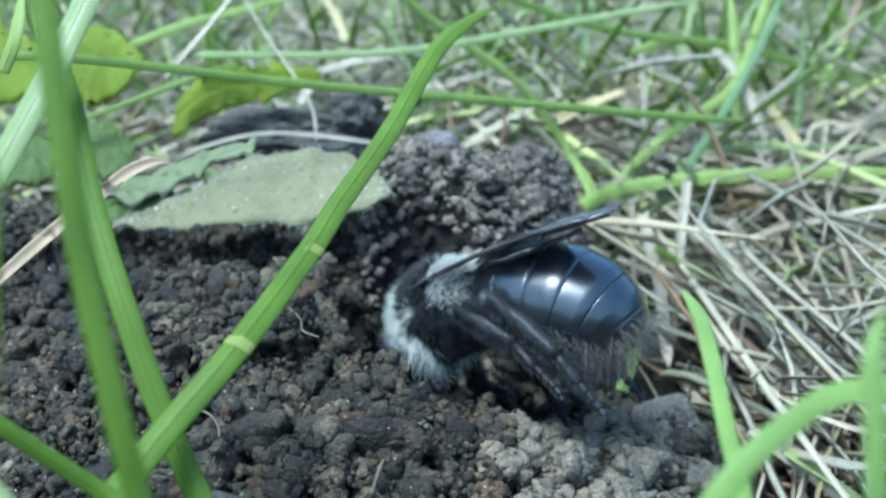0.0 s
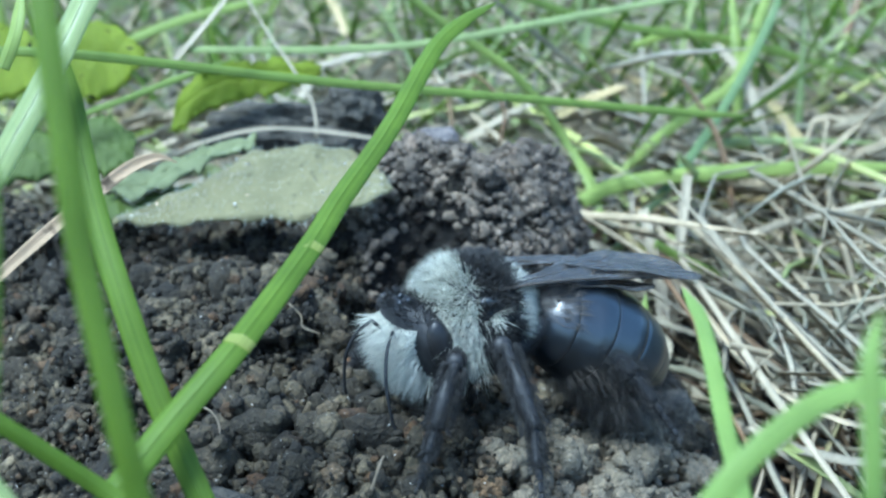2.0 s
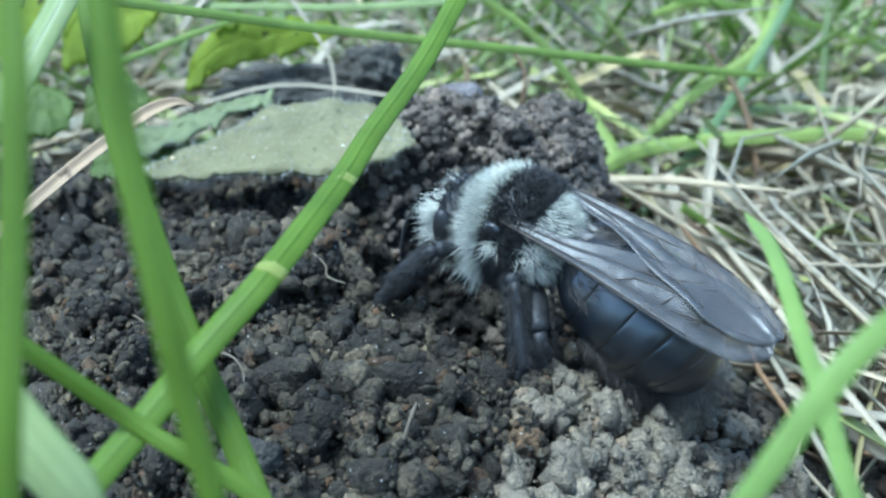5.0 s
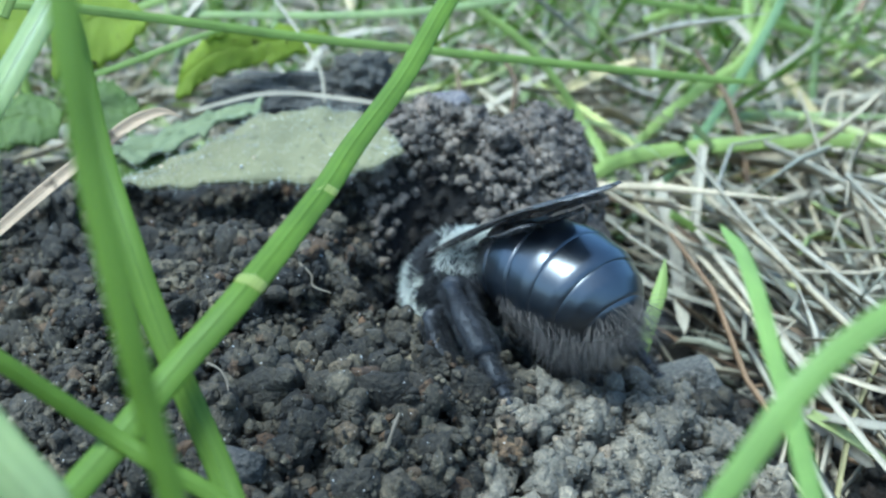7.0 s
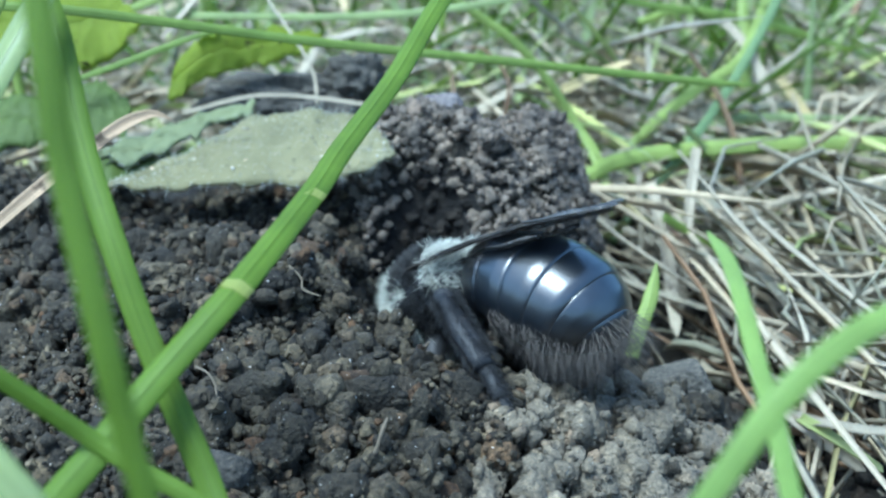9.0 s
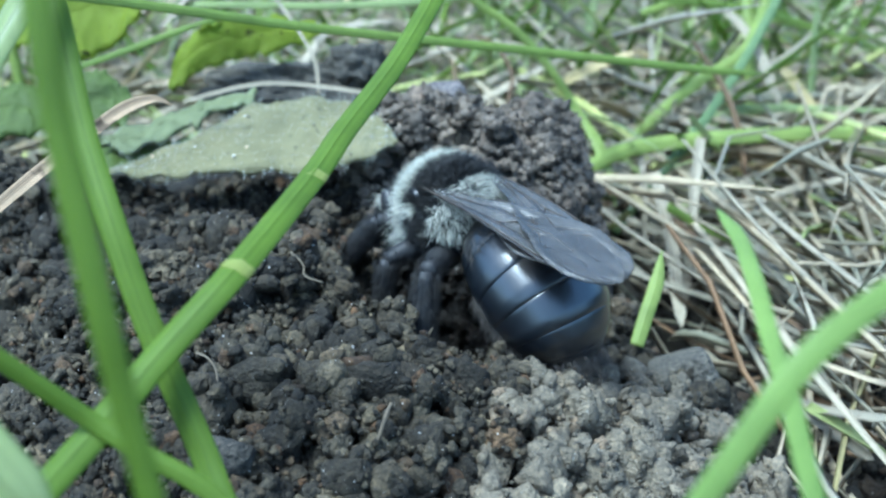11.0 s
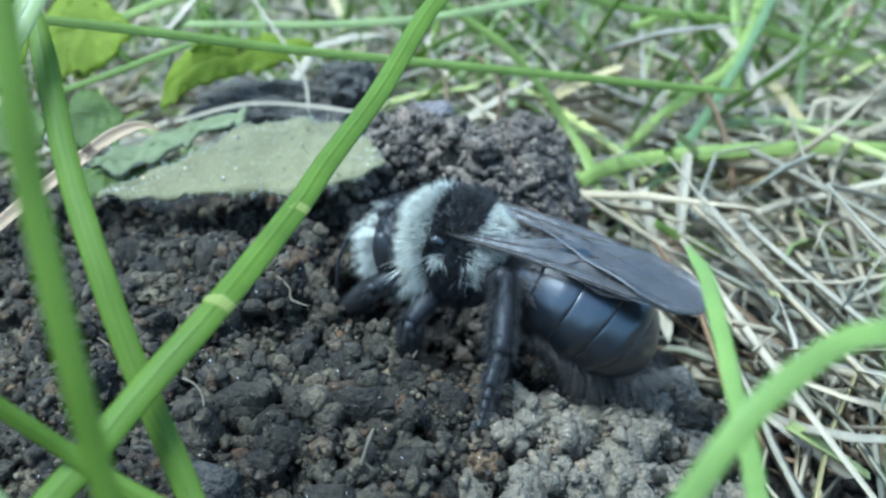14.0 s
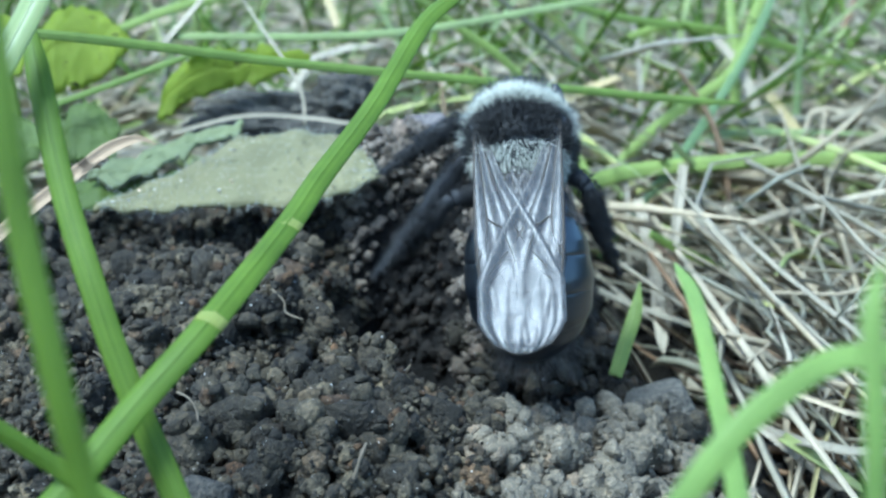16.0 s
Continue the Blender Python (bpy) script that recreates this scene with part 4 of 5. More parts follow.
def build_wing(bee, side):
    s = Shape()
    at = wing_plate(s, WING_LEN, FORE, side, 0.3)
    fore = part("forewing", s, WING, bee, "smoky translucent forewing", at=mm(0.3, 1.65 * side, 1.4, 0, 0, 0))
    runs = [([(0, 0.1), (0.3, 0.04), (0.58, 0.03), (0.75, 0.03)], 0.075), ([(0, 0.3), (0.25, 0.3), (0.5, 0.22), (0.62, 0.06)], 0.05), ([(0.02, 0.6), (0.3, 0.62), (0.55, 0.7), (0.72, 0.9)], 0.05),
            ([(0.58, 0.05), (0.7, 0.3), (0.85, 0.35), (0.9, 0.05)], 0.04), ([(0.45, 0.25), (0.5, 0.45), (0.48, 0.65)], 0.04), ([(0.5, 0.45), (0.65, 0.5), (0.8, 0.42)], 0.035),
            ([(0.65, 0.5), (0.68, 0.72), (0.74, 0.85)], 0.035), ([(0.3, 0.3), (0.36, 0.62)], 0.04), ([(0.62, 0.25), (0.65, 0.5)], 0.035), ([(0.75, 0.28), (0.78, 0.45)], 0.035)]
    for pts, r in runs:
        v = Shape()
        tube(v, [at(a, b) for a, b in pts], [r * 0.65, r * 0.6, r * 0.35], 6, 14)
        part("wing_vein", v, VEIN, fore)
    h = Shape()
    at2 = wing_plate(h, WING_LEN * 0.7, HIND, side, 0.05)
    part("hindwing", h, WING, fore, "smaller translucent hindwing", at=mm(-0.7, -0.55 * side, -0.32, 0, 0, 6 * side))
    return fore


def build_leg(bee, side, root, knee, ankle, toe, girth, g):
    """One leg in its own space: root at the origin, thigh, shin and jointed foot."""
    k, a, t = (np.array(p, float) * (1, side, 1) for p in (knee, ankle, toe))
    s = Shape()
    tube(s, [(0, 0, 0), k * 0.5 + (0, 0, 0.12), k], [0.42 * girth, 0.4 * girth, 0.26 * girth], 10, 12)
    leg = part("leg", s, BLACK, bee, "hairy black leg", at=mm(root[0], root[1] * side, root[2]))
    tb = Shape()
    tube(tb, [k, k * 0.45 + a * 0.55 + (0, 0, 0.08), a], [0.22 * girth, 0.42 * girth, 0.33 * girth], 10, 12, squash=0.7)
    shin = part("tibia", tb, BLACK, leg)
    ft = Shape()
    joints = [0, 0.46, 0.62, 0.76, 0.88, 1.0]
    for i, (lo, hi) in enumerate(zip(joints, joints[1:])):
        p, q = a + (t - a) * lo, a + (t - a) * (hi - 0.012)
        w = (0.24, 0.15, 0.13, 0.12, 0.11)[i] * girth
        tube(ft, [p, (p + q) / 2, q], [w * 0.85, w, w * 0.92], 8, 6, squash=0.7)
    tube(ft, [t, t + (0.18, 0.08 * side, -0.12), t + (0.22, 0.08 * side, -0.3)], [0.05, 0.045, 0.015], 6, 6)
    part("tarsus", ft, BLACK, leg, "jointed foot with claws")
    chunks = []
    for p, q, n, r, ln in ((k * 0.1, k, 700, 0.38, 0.2), (k, a, 1500, 0.38, 0.3), (a, a * 0.5 + t * 0.5, 600, 0.22, 0.22), (a * 0.5 + t * 0.5, t, 220, 0.13, 0.2)):
        u = g.uniform(0, 1, n)[:, None]
        d = g.normal(size=(n, 3))
        ax = (q - p) / np.linalg.norm(q - p)
        d -= (d @ ax)[:, None] * ax
        d /= np.linalg.norm(d, axis=1)[:, None]
        hairs(chunks, p * (1 - u) + q * u + d * r * girth * 0.85, d + ax * 0.9, ln * girth * g.uniform(0.6, 1.3, n), 0.018, g=g)
    part("leg_brush", hair_mesh("leg_brush", LEG_HAIR, chunks), LEG_HAIR, leg, "short grey-black leg hair")
    return leg


def build_bee():
    g = np.random.default_rng(5)
    bee = tagged(new("mining_bee"), "ashy black mining bee with white-banded hairy thorax digging its burrow", "bee")
    bee.empty_display_size = 0.002
    build_thorax(bee, g)
    parts = {"head": build_head(bee, g), "abdomen": build_abdomen(bee, g)}
    for side, word in ((1, "left"), (-1, "right")):
        parts["wing_" + word] = build_wing(bee, side)
        parts["fore_" + word] = build_leg(bee, side, (1.2, 0.9, -1.3), (1.2, 1.5, 0.2), (2.3, 2.0, -1.8), (3.1, 2.2, -3.6), 1.15, g)
        parts["mid_" + word] = build_leg(bee, side, (0.1, 1.1, -1.45), (0.3, 2.2, 0.2), (0.1, 3.1, -2.8), (0.4, 3.4, -5.6), 1.2, g)
        parts["hind_" + word] = build_leg(bee, side, (-1.1, 1.0, -1.4), (-1.4, 2.1, 0.5), (-2.5, 3.0, -2.8), (-2.9, 3.3, -5.6), 1.42, g)
    return bee, parts


# ---------------------------------------------------------------- the place
ground = build_ground()
build_edge()
crumb_field("soil_crumbs", CRUMB, "loose dark soil crumbs on the mound", 24000, (-38, 12), (25, 66), (0.3, 0.14, 0.8), 5, lambda x, y: ((x < 7.4) | (y < 48)) & ~dry_patch(x, y) & ~crust_patch(x, y) & (np.abs(x) < 0.56 * y), level=0.3, grains=(16, 2, (0.16, 0.42)))
crumb_field("side_crumbs", CRUMB, "coarse dark soil crumbs beside the weed leaves", 5000, (-34, -14), (38, 60), (0.4, 0.2, 0.9), 10, lambda x, y: (np.abs(x) < 0.58 * y), level=0.34)
crumb_field("crust_crumbs", CRUST, "grey dry soil crust behind the burrow", 14000, (-6, 12), (44, 63), (0.2, 0.09, 0.7), 9, crust_patch, level=0.3, sink=0.7, gap=0.34)
crumb_field("soil_grit", SOIL, "fine dark soil grit between the crumbs", 8000, (-36, 12), (26, 64), (0.13, 0.06, 0.22), 6, lambda x, y: ~dry_patch(x, y) & ((x < 9) | (y < 50)) & (np.abs(x) < 0.54 * y), gap=0.4)
crumb_field("dry_crumbs", DRY_SOIL, "pale dry soil crumbs heaped before the burrow", 9000, (-1, 15), (26, 42), (0.55, 0.16, 1.1), 8, lambda x, y: dry_patch(x, y), level=0.24, sink=0.1, gap=0.62, round_=True, grains=(11, 3, (0.2, 0.55)))
crumb_field("near_crumbs", CRUMB, "coarse dark soil crumbs on the near slope", 9000, (-22, 6), (26, 46.5), (0.42, 0.22, 0.85), 12, lambda x, y: ~dry_patch(x, y) & (np.abs(x) < 0.54 * y), level=0.2, sink=-0.35, gap=0.88, round_=True, grains=(13, 2, (0.18, 0.46)))
# burrow crumbs share the near-black colour that stands for shade
crumb_field("burrow_crumbs", SHADE_SOIL, "soil crumbs on the burrow floor and wall, coloured dark for shade", 5200, (-6, 2.5), (37, 51), (0.22, 0.1, 0.5), 14, lambda x, y: ~outside_hole(x, y), gap=0.4)
crumb_field("lawn_soil", SOIL, "dark soil crumbs under the straw", 1300, (8, 40), (36, 75), (0.32, 0.15, 0.8), 11, lambda x, y: height(x, y) < -3, level=0.55)

grain_field("soil_grains", GRAIN, "fine soil grains stuck to the dark crumbs", 8000, ("soil_crumbs", "near_crumbs", "side_crumbs"), 0.068, 51)
grain_field("crust_grains", CRUST, "fine grey grains on the soil crust", 2500, ("crust_crumbs",), 0.075, 52)
grain_field("dry_grains", DRY_SOIL, "fine pale grains on the dry crumbs", 1500, ("dry_crumbs",), 0.055, 53)
build_lawn(31, 620, PLANT["fresh"], "fresh green lawn grass blades", 92, 340, (12, 34), (0.4, 0.9), 0.65)
build_lawn(32, 1150, PLANT["pale"], "pale green lawn grass blades", 84, 340, (10, 34), (0.35, 0.85), 0.9)
build_lawn(33, 220, PLANT["deep"], "deep green lawn grass blades", 80, 300, (8, 26), (0.5, 1.1), 0.8)
build_thatch(41, 9000, PLANT["straw"], "bleached dry straw thatch between the grass", 42, 340, (14, 50), (0.16, 0.55), 3.6)
build_thatch(45, 2600, PLANT["straw"], "bleached straw between the far grass", 78, 340, (14, 46), (0.4, 1.1), 6.0)
build_thatch(42, 300, PLANT["gold"], "yellowed grass thatch between the straw", 50, 330, (12, 36), (0.4, 1.0), 4.2)
build_thatch(43, 900, PLANT["brown"], "brown rotting thatch under the straw", 42, 220, (8, 26), (0.2, 0.5), 1.2)
build_thatch(44, 700, PLANT["green_straw"], "yellow-green fading grass between the straw", 60, 330, (12, 36), (0.4, 1.0), 5.0)

grass("grass_shoot", "fresh", 0.8, "bright green grass blade with pale nodes arching over the soil",
      [(-10, 17.4, 4.9), (-9.2, 19.3, 5.7), (-8.4, 20.8, 6.4), (-7.3, 22.6, 7.5), (-5.8, 24.7, 8.9), (-4.5, 29.3, 10), (-3.9, 31.7, 10.7), (-2.5, 36.4, 12.1), (-1, 41.4, 14.2), (0.2, 43.3, 15.1), (1.6, 44.1, 15.7)], (0.4, 0.5))
grass("grass_shoot", "fresh", 0.42, "bright green narrow grass blade close before the burrow",
      [(-4.4, 12.6, 9.8), (-4.8, 13, 11.3), (-5.1, 13.3, 12.7), (-5.6, 14, 14.8), (-5.9, 14.6, 16.6), (-6.3, 15.5, 18.6), (-6.6, 16.3, 19.5)])
grass("grass_shoot", "fresh", 0.68, "green grass blade leaning beside the soil mound",
      [(-5.1, 20.5, 3), (-5.9, 21.4, 4.1), (-6.6, 22.3, 5.2), (-8, 23.7, 7.7), (-9, 24.9, 9.8), (-10.1, 26.6, 11.8), (-11.1, 28.5, 14.2), (-12, 30.3, 16.3)])
grass("grass_shoot", "fresh", 0.42, "thin green grass blade lying low on the soil",
      [(-11.2, 20.4, 9.2), (-10.5, 20.3, 8.7), (-9.5, 20.5, 7.7), (-8.5, 20.7, 6.7), (-7.5, 20.5, 6.1), (-6.2, 20.3, 5.4), (-4.9, 20, 4.5)])
grass("grass_shoot", "pale", 0.85, "pale glossy green grass blade catching the sky",
      [(-12.9, 25.7, 12.4), (-12.3, 26.1, 13.4), (-11.5, 27.8, 15.3), (-10.8, 29.6, 17.3), (-10.5, 31.1, 18.5)])
grass("grass_shoot", "lush", 0.6, "green grass blade beside the dandelion leaves",
      [(-18.1, 39.8, 13.6), (-17.6, 40.3, 15), (-17.7, 42, 16.9)])
grass("grass_shoot", "deep", 0.5, "long green grass stem lying across the clearing",
      [(-22, 45.1, 13.6), (-18.1, 46.1, 13.3), (-13.8, 48, 12.5), (-7.2, 50.8, 11.2), (2.7, 54.7, 9.6), (13, 59.5, 7.8), (18, 61.4, 7.1)])
grass("grass_shoot", "pale", 0.55, "long pale green grass blade lying over the lawn",
      [(-16.7, 62.3, 11.1), (-7.6, 64.4, 10.8), (-1.2, 66.7, 11), (7.4, 71.4, 11.9), (19.2, 77.3, 13.2)])
grass("grass_shoot", "lush", 0.65, "green grass blade bent down to the mound edge",
      [(-4.8, 72.1, 14.6), (-2.1, 72.4, 12.2), (0.3, 72.9, 10.4), (3.6, 73.2, 8.1), (6.1, 73.4, 5.4), (8.3, 73.4, 2.2), (9.6, 69.5, 0.3), (9.9, 64.4, -2.2)])
grass("grass_shoot", "lush", 1.15, "broad green grass blade arching out level",
      [(8.6, 67.3, -0.1), (11.1, 68.7, 0.7), (15.7, 69.9, 1.1), (24.1, 71.2, 1.3), (34, 73.3, 0.8)])
grass("grass_shoot", "pale", 0.75, "pale green grass blade arching over dry straw",
      [(17.2, 77, 0), (20.1, 78.5, 1.1), (24.4, 79.6, 1.3), (38, 82.7, 0.3)])
grass("grass_shoot", "blue", 0.7, "blue-green grass blade leaning upright from the straw",
      [(10.3, 66.8, -4.7), (12.8, 68.8, -2), (15.9, 70.9, 0.9), (20.2, 76.5, 4.6), (24, 82.1, 8.5), (27.5, 87.9, 12.9)])
grass("grass_shoot", "lush", 0.95, "green grass blade rising from the mound edge",
      [(9.6, 74.2, -4.7), (11.9, 76.2, -1.9), (14.3, 78.1, 0.4), (18.3, 81.2, 2.9), (23, 84.2, 5.4), (26.9, 92.1, 9.6), (28.7, 95.5, 13.3)])
grass("grass_shoot", "deep", 0.65, "thin green grass blade lying over the straw",
      [(12.5, 60.7, -0.9), (15.2, 61.3, -2.5), (19.9, 61.7, -4.4), (24.7, 61.4, -5.5), (30.6, 61.2, -6.5)])
grass("grass_shoot", "deep", 0.7, "green grass blade sunk into the straw",
      [(22.4, 73.8, -3.2), (25.7, 74.3, -5.1), (28.3, 74, -6.2), (33.6, 74.3, -8.6), (37.6, 74.9, -10)])
grass("grass_shoot", "lush", 0.95, "upright green grass stem in the lawn",
      [(24.2, 85.3, -3.7), (24.4, 88.1, 4.2), (24.6, 91.7, 8.6), (24.6, 95.4, 13.3)])
grass("grass_shoot", "soft", 0.4, "light green grass blade with a tapered tip near the camera",
      [(5.4, 14.5, 8.1), (5.4, 15.8, 8.6), (5.6, 17.5, 9), (5.7, 19.2, 9.4), (5.8, 21, 10), (6, 23.2, 10.2), (5.9, 24.8, 10.3)])
grass("grass_shoot", "soft", 0.42, "light green grass blade curving across others near the camera",
      [(2.9, 13.5, 9.2), (3.6, 13.8, 10.2), (4.4, 14.2, 11.2), (5.2, 14.6, 11.8), (6.2, 15.1, 12.2), (7.2, 15.4, 12.2), (8.7, 15.9, 11.9)])
grass("grass_shoot", "soft", 0.3, "light green grass blade upright near the camera",
      [(5.6, 11.6, 11.8), (5.6, 12, 13), (5.6, 12.5, 14.1), (5.9, 13.1, 14.6)])
grass("grass_shoot", "lush", 0.7, "short green grass shoot at the foot of the mound",
      [(7.8, 43.3, -2.1), (8.3, 44.2, -1), (8.9, 45.2, 0.3), (9.2, 46.1, 1.5)])
grass("grass_shoot", "lush", 0.7, "short green grass blade at the mound edge",
      [(9.2, 66.6, -2.1), (9.7, 68.2, -0.6), (9.2, 69.7, 0.7), (8.3, 71.2, 1.9)])
grass("grass_shoot", "lush", 0.8, "green grass blade bowed over the lawn",
      [(15.5, 91.1, 7.2), (20, 93.5, 7.9), (27.6, 96.2, 6.3), (35.2, 97.8, 4.4), (41.9, 99.3, 2.2)])
grass("grass_shoot", "deep", 0.8, "green grass blade stretched across the lawn",
      [(2.2, 82.4, 13.4), (8.8, 85.9, 10.8), (15.7, 89.6, 8.9), (25.1, 93.4, 7.4), (35.5, 95.7, 4.5)])
grass("grass_shoot", "lush", 0.8, "pale green grass blade behind the dandelion leaves",
      [(-24.4, 75.5, 9.9), (-20.5, 77.1, 11.3), (-15.8, 79.7, 12.3), (-11.3, 82.2, 13.4)])
grass("grass_shoot", "deep", 0.42, "deep green grass stem before the spotted leaf",
      [(-22.1, 55.9, 8.1), (-19.2, 57.3, 9), (-16.2, 58.7, 10), (-12.8, 60.2, 11)])
grass("grass_stalk", "brown", 0.5, "withered brown grass stalk standing in the straw",
      [(20.3, 70, -5), (20.1, 72.7, -0.2), (19, 74.5, 3.5), (16.7, 76.2, 6.9)])
grass("grass_stalk", "brown", 0.9, "brown and green grass stalk in the lawn",
      [(38.7, 109.4, -2.1), (40.2, 110.6, 1.4), (42.4, 112.3, 6.1), (45, 116, 10.6)])
grass("grass_stalk", "brown", 0.25, "hooked dry grass stalk behind the mound",
      [(3, 70.5, 3.3), (3.2, 71.3, 5.6), (1.6, 72.4, 7.5), (-0.1, 73, 7.6)])
grass("straw", "straw", 0.26, "long dry straw lying behind the dead leaf",
      [(-15.4, 55.5, 6.6), (-11.7, 56.8, 7.3), (-8.3, 57.8, 7), (-3.7, 58.7, 6.1), (0.8, 60.4, 4.8)])
grass("straw", "straw", 0.2, "thin dry straw leaning over the clod",
      [(-8.6, 59.7, 6.2), (-8.9, 60.8, 7.9), (-10, 61.9, 9.6), (-12.1, 63.8, 12.1), (-14, 65.7, 14.7)])
grass("straw", "straw", 0.4, "pale dry straw leaning upright",
      [(-18.1, 61.8, 9.7), (-16.7, 62.3, 11.2), (-15.2, 64, 13), (-14, 65.7, 14.7)])
grass("straw", "straw", 0.75, "bleached dry grass straw hanging down",
      [(12, 63.3, 0.5), (12.4, 61.6, -1.3), (12.8, 59.8, -3.6), (12.5, 54.6, -6.3)])
grass("straw", "straw", 0.7, "bleached straw leaning on the mound",
      [(15.4, 66, 2.1), (14.5, 62.9, -0.9), (13.6, 59.3, -5), (12.8, 56.8, -6.2)])
grass("straw", "straw", 0.8, "bleached bent straw in the lawn",
      [(22.3, 89.2, 7.5), (23.8, 87.5, 5.8), (24.9, 84.5, 3.2), (25.5, 81, -1), (25.7, 79.1, -3.4)])
grass("straw", "gold", 0.9, "yellowed dry grass blade lying in the straw",
      [(25.8, 83.6, 3.6), (28.3, 81.5, 0.3), (30.7, 79.3, -3), (33.9, 76, -6.6)])
grass("straw", "gold", 0.9, "yellow dying grass blade",
      [(8, 81, 3), (10.6, 82.4, 3.9), (14, 83.9, 4.8)])
grass("straw", "straw", 0.9, "pale folded straw in the thatch",
      [(18.8, 67.1, -1.1), (19.9, 66.5, -2.9), (20.6, 64.7, -5.2), (20.9, 63.1, -6.6)])
grass("straw", "straw", 0.55, "dry straw lying along the thatch",
      [(14, 62.3, -2.6), (17, 61.8, -4), (20.7, 61.1, -6.2), (23.6, 60.8, -7.2)])
grass("straw", "straw", 0.4, "kinked dry straw in the thatch",
      [(15.4, 54.6, -6.5), (18.7, 55.8, -6.3), (21.1, 57.4, -4.9)])
grass("straw", "straw", 0.5, "dry straw lying flat in the thatch",
      [(13.8, 53.6, -6.2), (17.7, 55.6, -6.8), (22.5, 57.5, -7.5), (29.4, 59.4, -8.5)])
grass("straw", "straw", 0.5, "dry straw lying flat in the thatch",
      [(13.7, 51.5, -6.2), (17.8, 53.5, -6.8), (22.5, 55.5, -7.3), (28.5, 57.3, -8.4)])
grass("straw", "straw", 0.45, "dry straw lying flat in the thatch",
      [(14.7, 55.7, -6.4), (18.7, 57.9, -6.4), (24.3, 59.9, -7), (30.8, 62.6, -8.6)])
grass("straw", "straw", 0.5, "dry straw lying flat in the thatch",
      [(15.1, 49.5, -6), (18.5, 50.5, -6.2), (22, 51.5, -6.5), (26.3, 52.5, -7)])
grass("straw", "straw", 0.5, "pale dry straw slanting down to the soil",
      [(13.9, 42.8, -3.9), (15.7, 40.5, -4.6), (17, 38.2, -4.9)])
grass("straw", "green_straw", 0.55, "yellow-green straw slanting down to the soil",
      [(14.9, 40.7, -3.8), (15.7, 38.6, -3.7), (16.9, 36.5, -3.9)])
grass("straw", "straw", 0.2, "short crooked straw end",
      [(19.1, 44.8, -4.5), (18.9, 43.5, -5.1), (18.3, 42.2, -5.6)])
grass("straw", "gold", 0.4, "golden straw slanting in the thatch",
      [(15.6, 50.6, -5.7), (16.3, 47.4, -5.9), (17.1, 44.2, -5.9)])
grass("straw", "straw", 0.45, "yellow upright straw at the mound edge",
      [(12.2, 69.7, 0.6), (12.1, 66.6, -2.2), (11.7, 63.7, -4.4)])
grass("dry_leaf", "dry", 0.55, "curled dry brown grass leaf on the soil",
      [(-18.1, 35, 5.8), (-17.1, 36.4, 6.7), (-15.9, 37.8, 7.7), (-14.7, 39.2, 8.6), (-13.7, 40.6, 9.3), (-12.7, 41.2, 9.6), (-12, 41.6, 9.3)])
grass("straw", "gold", 0.7, "yellow dry grass blade in the lawn",
      [(-12.2, 92.3, 12.1), (-10.8, 90.7, 10.3), (-9.8, 88.9, 8.3)])
grass("grass_shoot", "fresh", 0.44, "bright green grass blade upright near the camera",
      [(-7.2, 12.3, 9.8), (-7.2, 12.9, 11.5), (-7.2, 13.7, 13.3), (-7.2, 14.4, 15.1), (-7.4, 15.3, 17)])
grass("grass_shoot", "pale", 1.0, "pale green grass blade bent low over the soil",
      [(-9.4, 16.1, 10.3), (-8.5, 15.7, 9.2), (-7.7, 15.5, 8.2), (-7.0, 15.5, 7.0)])

leaf("weed_leaf", "dead", "dusty grey-green hairy leaf lying on the mound",
     [(-17.1, 47.2, 4.7), (-14.2, 46.8, 4.9), (-10.8, 47.0, 5.1), (-7.3, 47.5, 5.0), (-5.4, 48.3, 5.3), (-3.5, 49.2, 5.9)],
     [(-17.1, 47.5, 4.9), (-14.0, 49.9, 5.8), (-12.2, 51.3, 6.6), (-10.9, 52.6, 7.0), (-8.2, 52.8, 7.4), (-6.3, 52.2, 7.4), (-4.5, 51.0, 6.8), (-3.4, 49.5, 6.2)],
     fuzz=1300, edge=170, specks=40, seed=3, belly=0.35, jag=0.06)
leaf("weed_leaf", "grey_leaf", "grey-green lobed leaf with a spiny edge",
     [(-18.2, 49.7, 5.4), (-16.3, 49.8, 5.5), (-14.6, 52.0, 6.0), (-13.2, 53.8, 6.4), (-11.6, 55.4, 6.7)],
     [(-18.3, 50.2, 5.7), (-17.2, 52.2, 6.0), (-15.4, 55.0, 6.2), (-13.6, 56.4, 6.7), (-11.6, 56.2, 7.1)], edge=90, seed=5, belly=0.2, jag=0.3)
leaf("weed_leaf", "dim_leaf", "dim green leaf under the grey leaf",
     [(-19.6, 48.8, 4.2), (-18.1, 48.6, 4.4), (-16.2, 49.6, 4.7), (-14.2, 51.2, 5.0)],
     [(-19.8, 50.6, 5.0), (-18.4, 51.4, 5.4), (-16.4, 51.8, 5.4), (-14.0, 52.2, 5.2)], edge=60, seed=8, belly=0.2)
leaf("weed_leaf", "spotted", "upright yellow-green leaf with dark spots",
     [(-25.0, 60.8, 7.6), (-23.5, 61.0, 8.0), (-21.5, 61.5, 8.4), (-19.6, 62.0, 10.2)],
     [(-25.2, 62.5, 11.0), (-24.0, 63.4, 12.4), (-21.9, 63.9, 12.5), (-19.3, 62.6, 11.0)], seed=11, belly=0.5, jag=0.2)
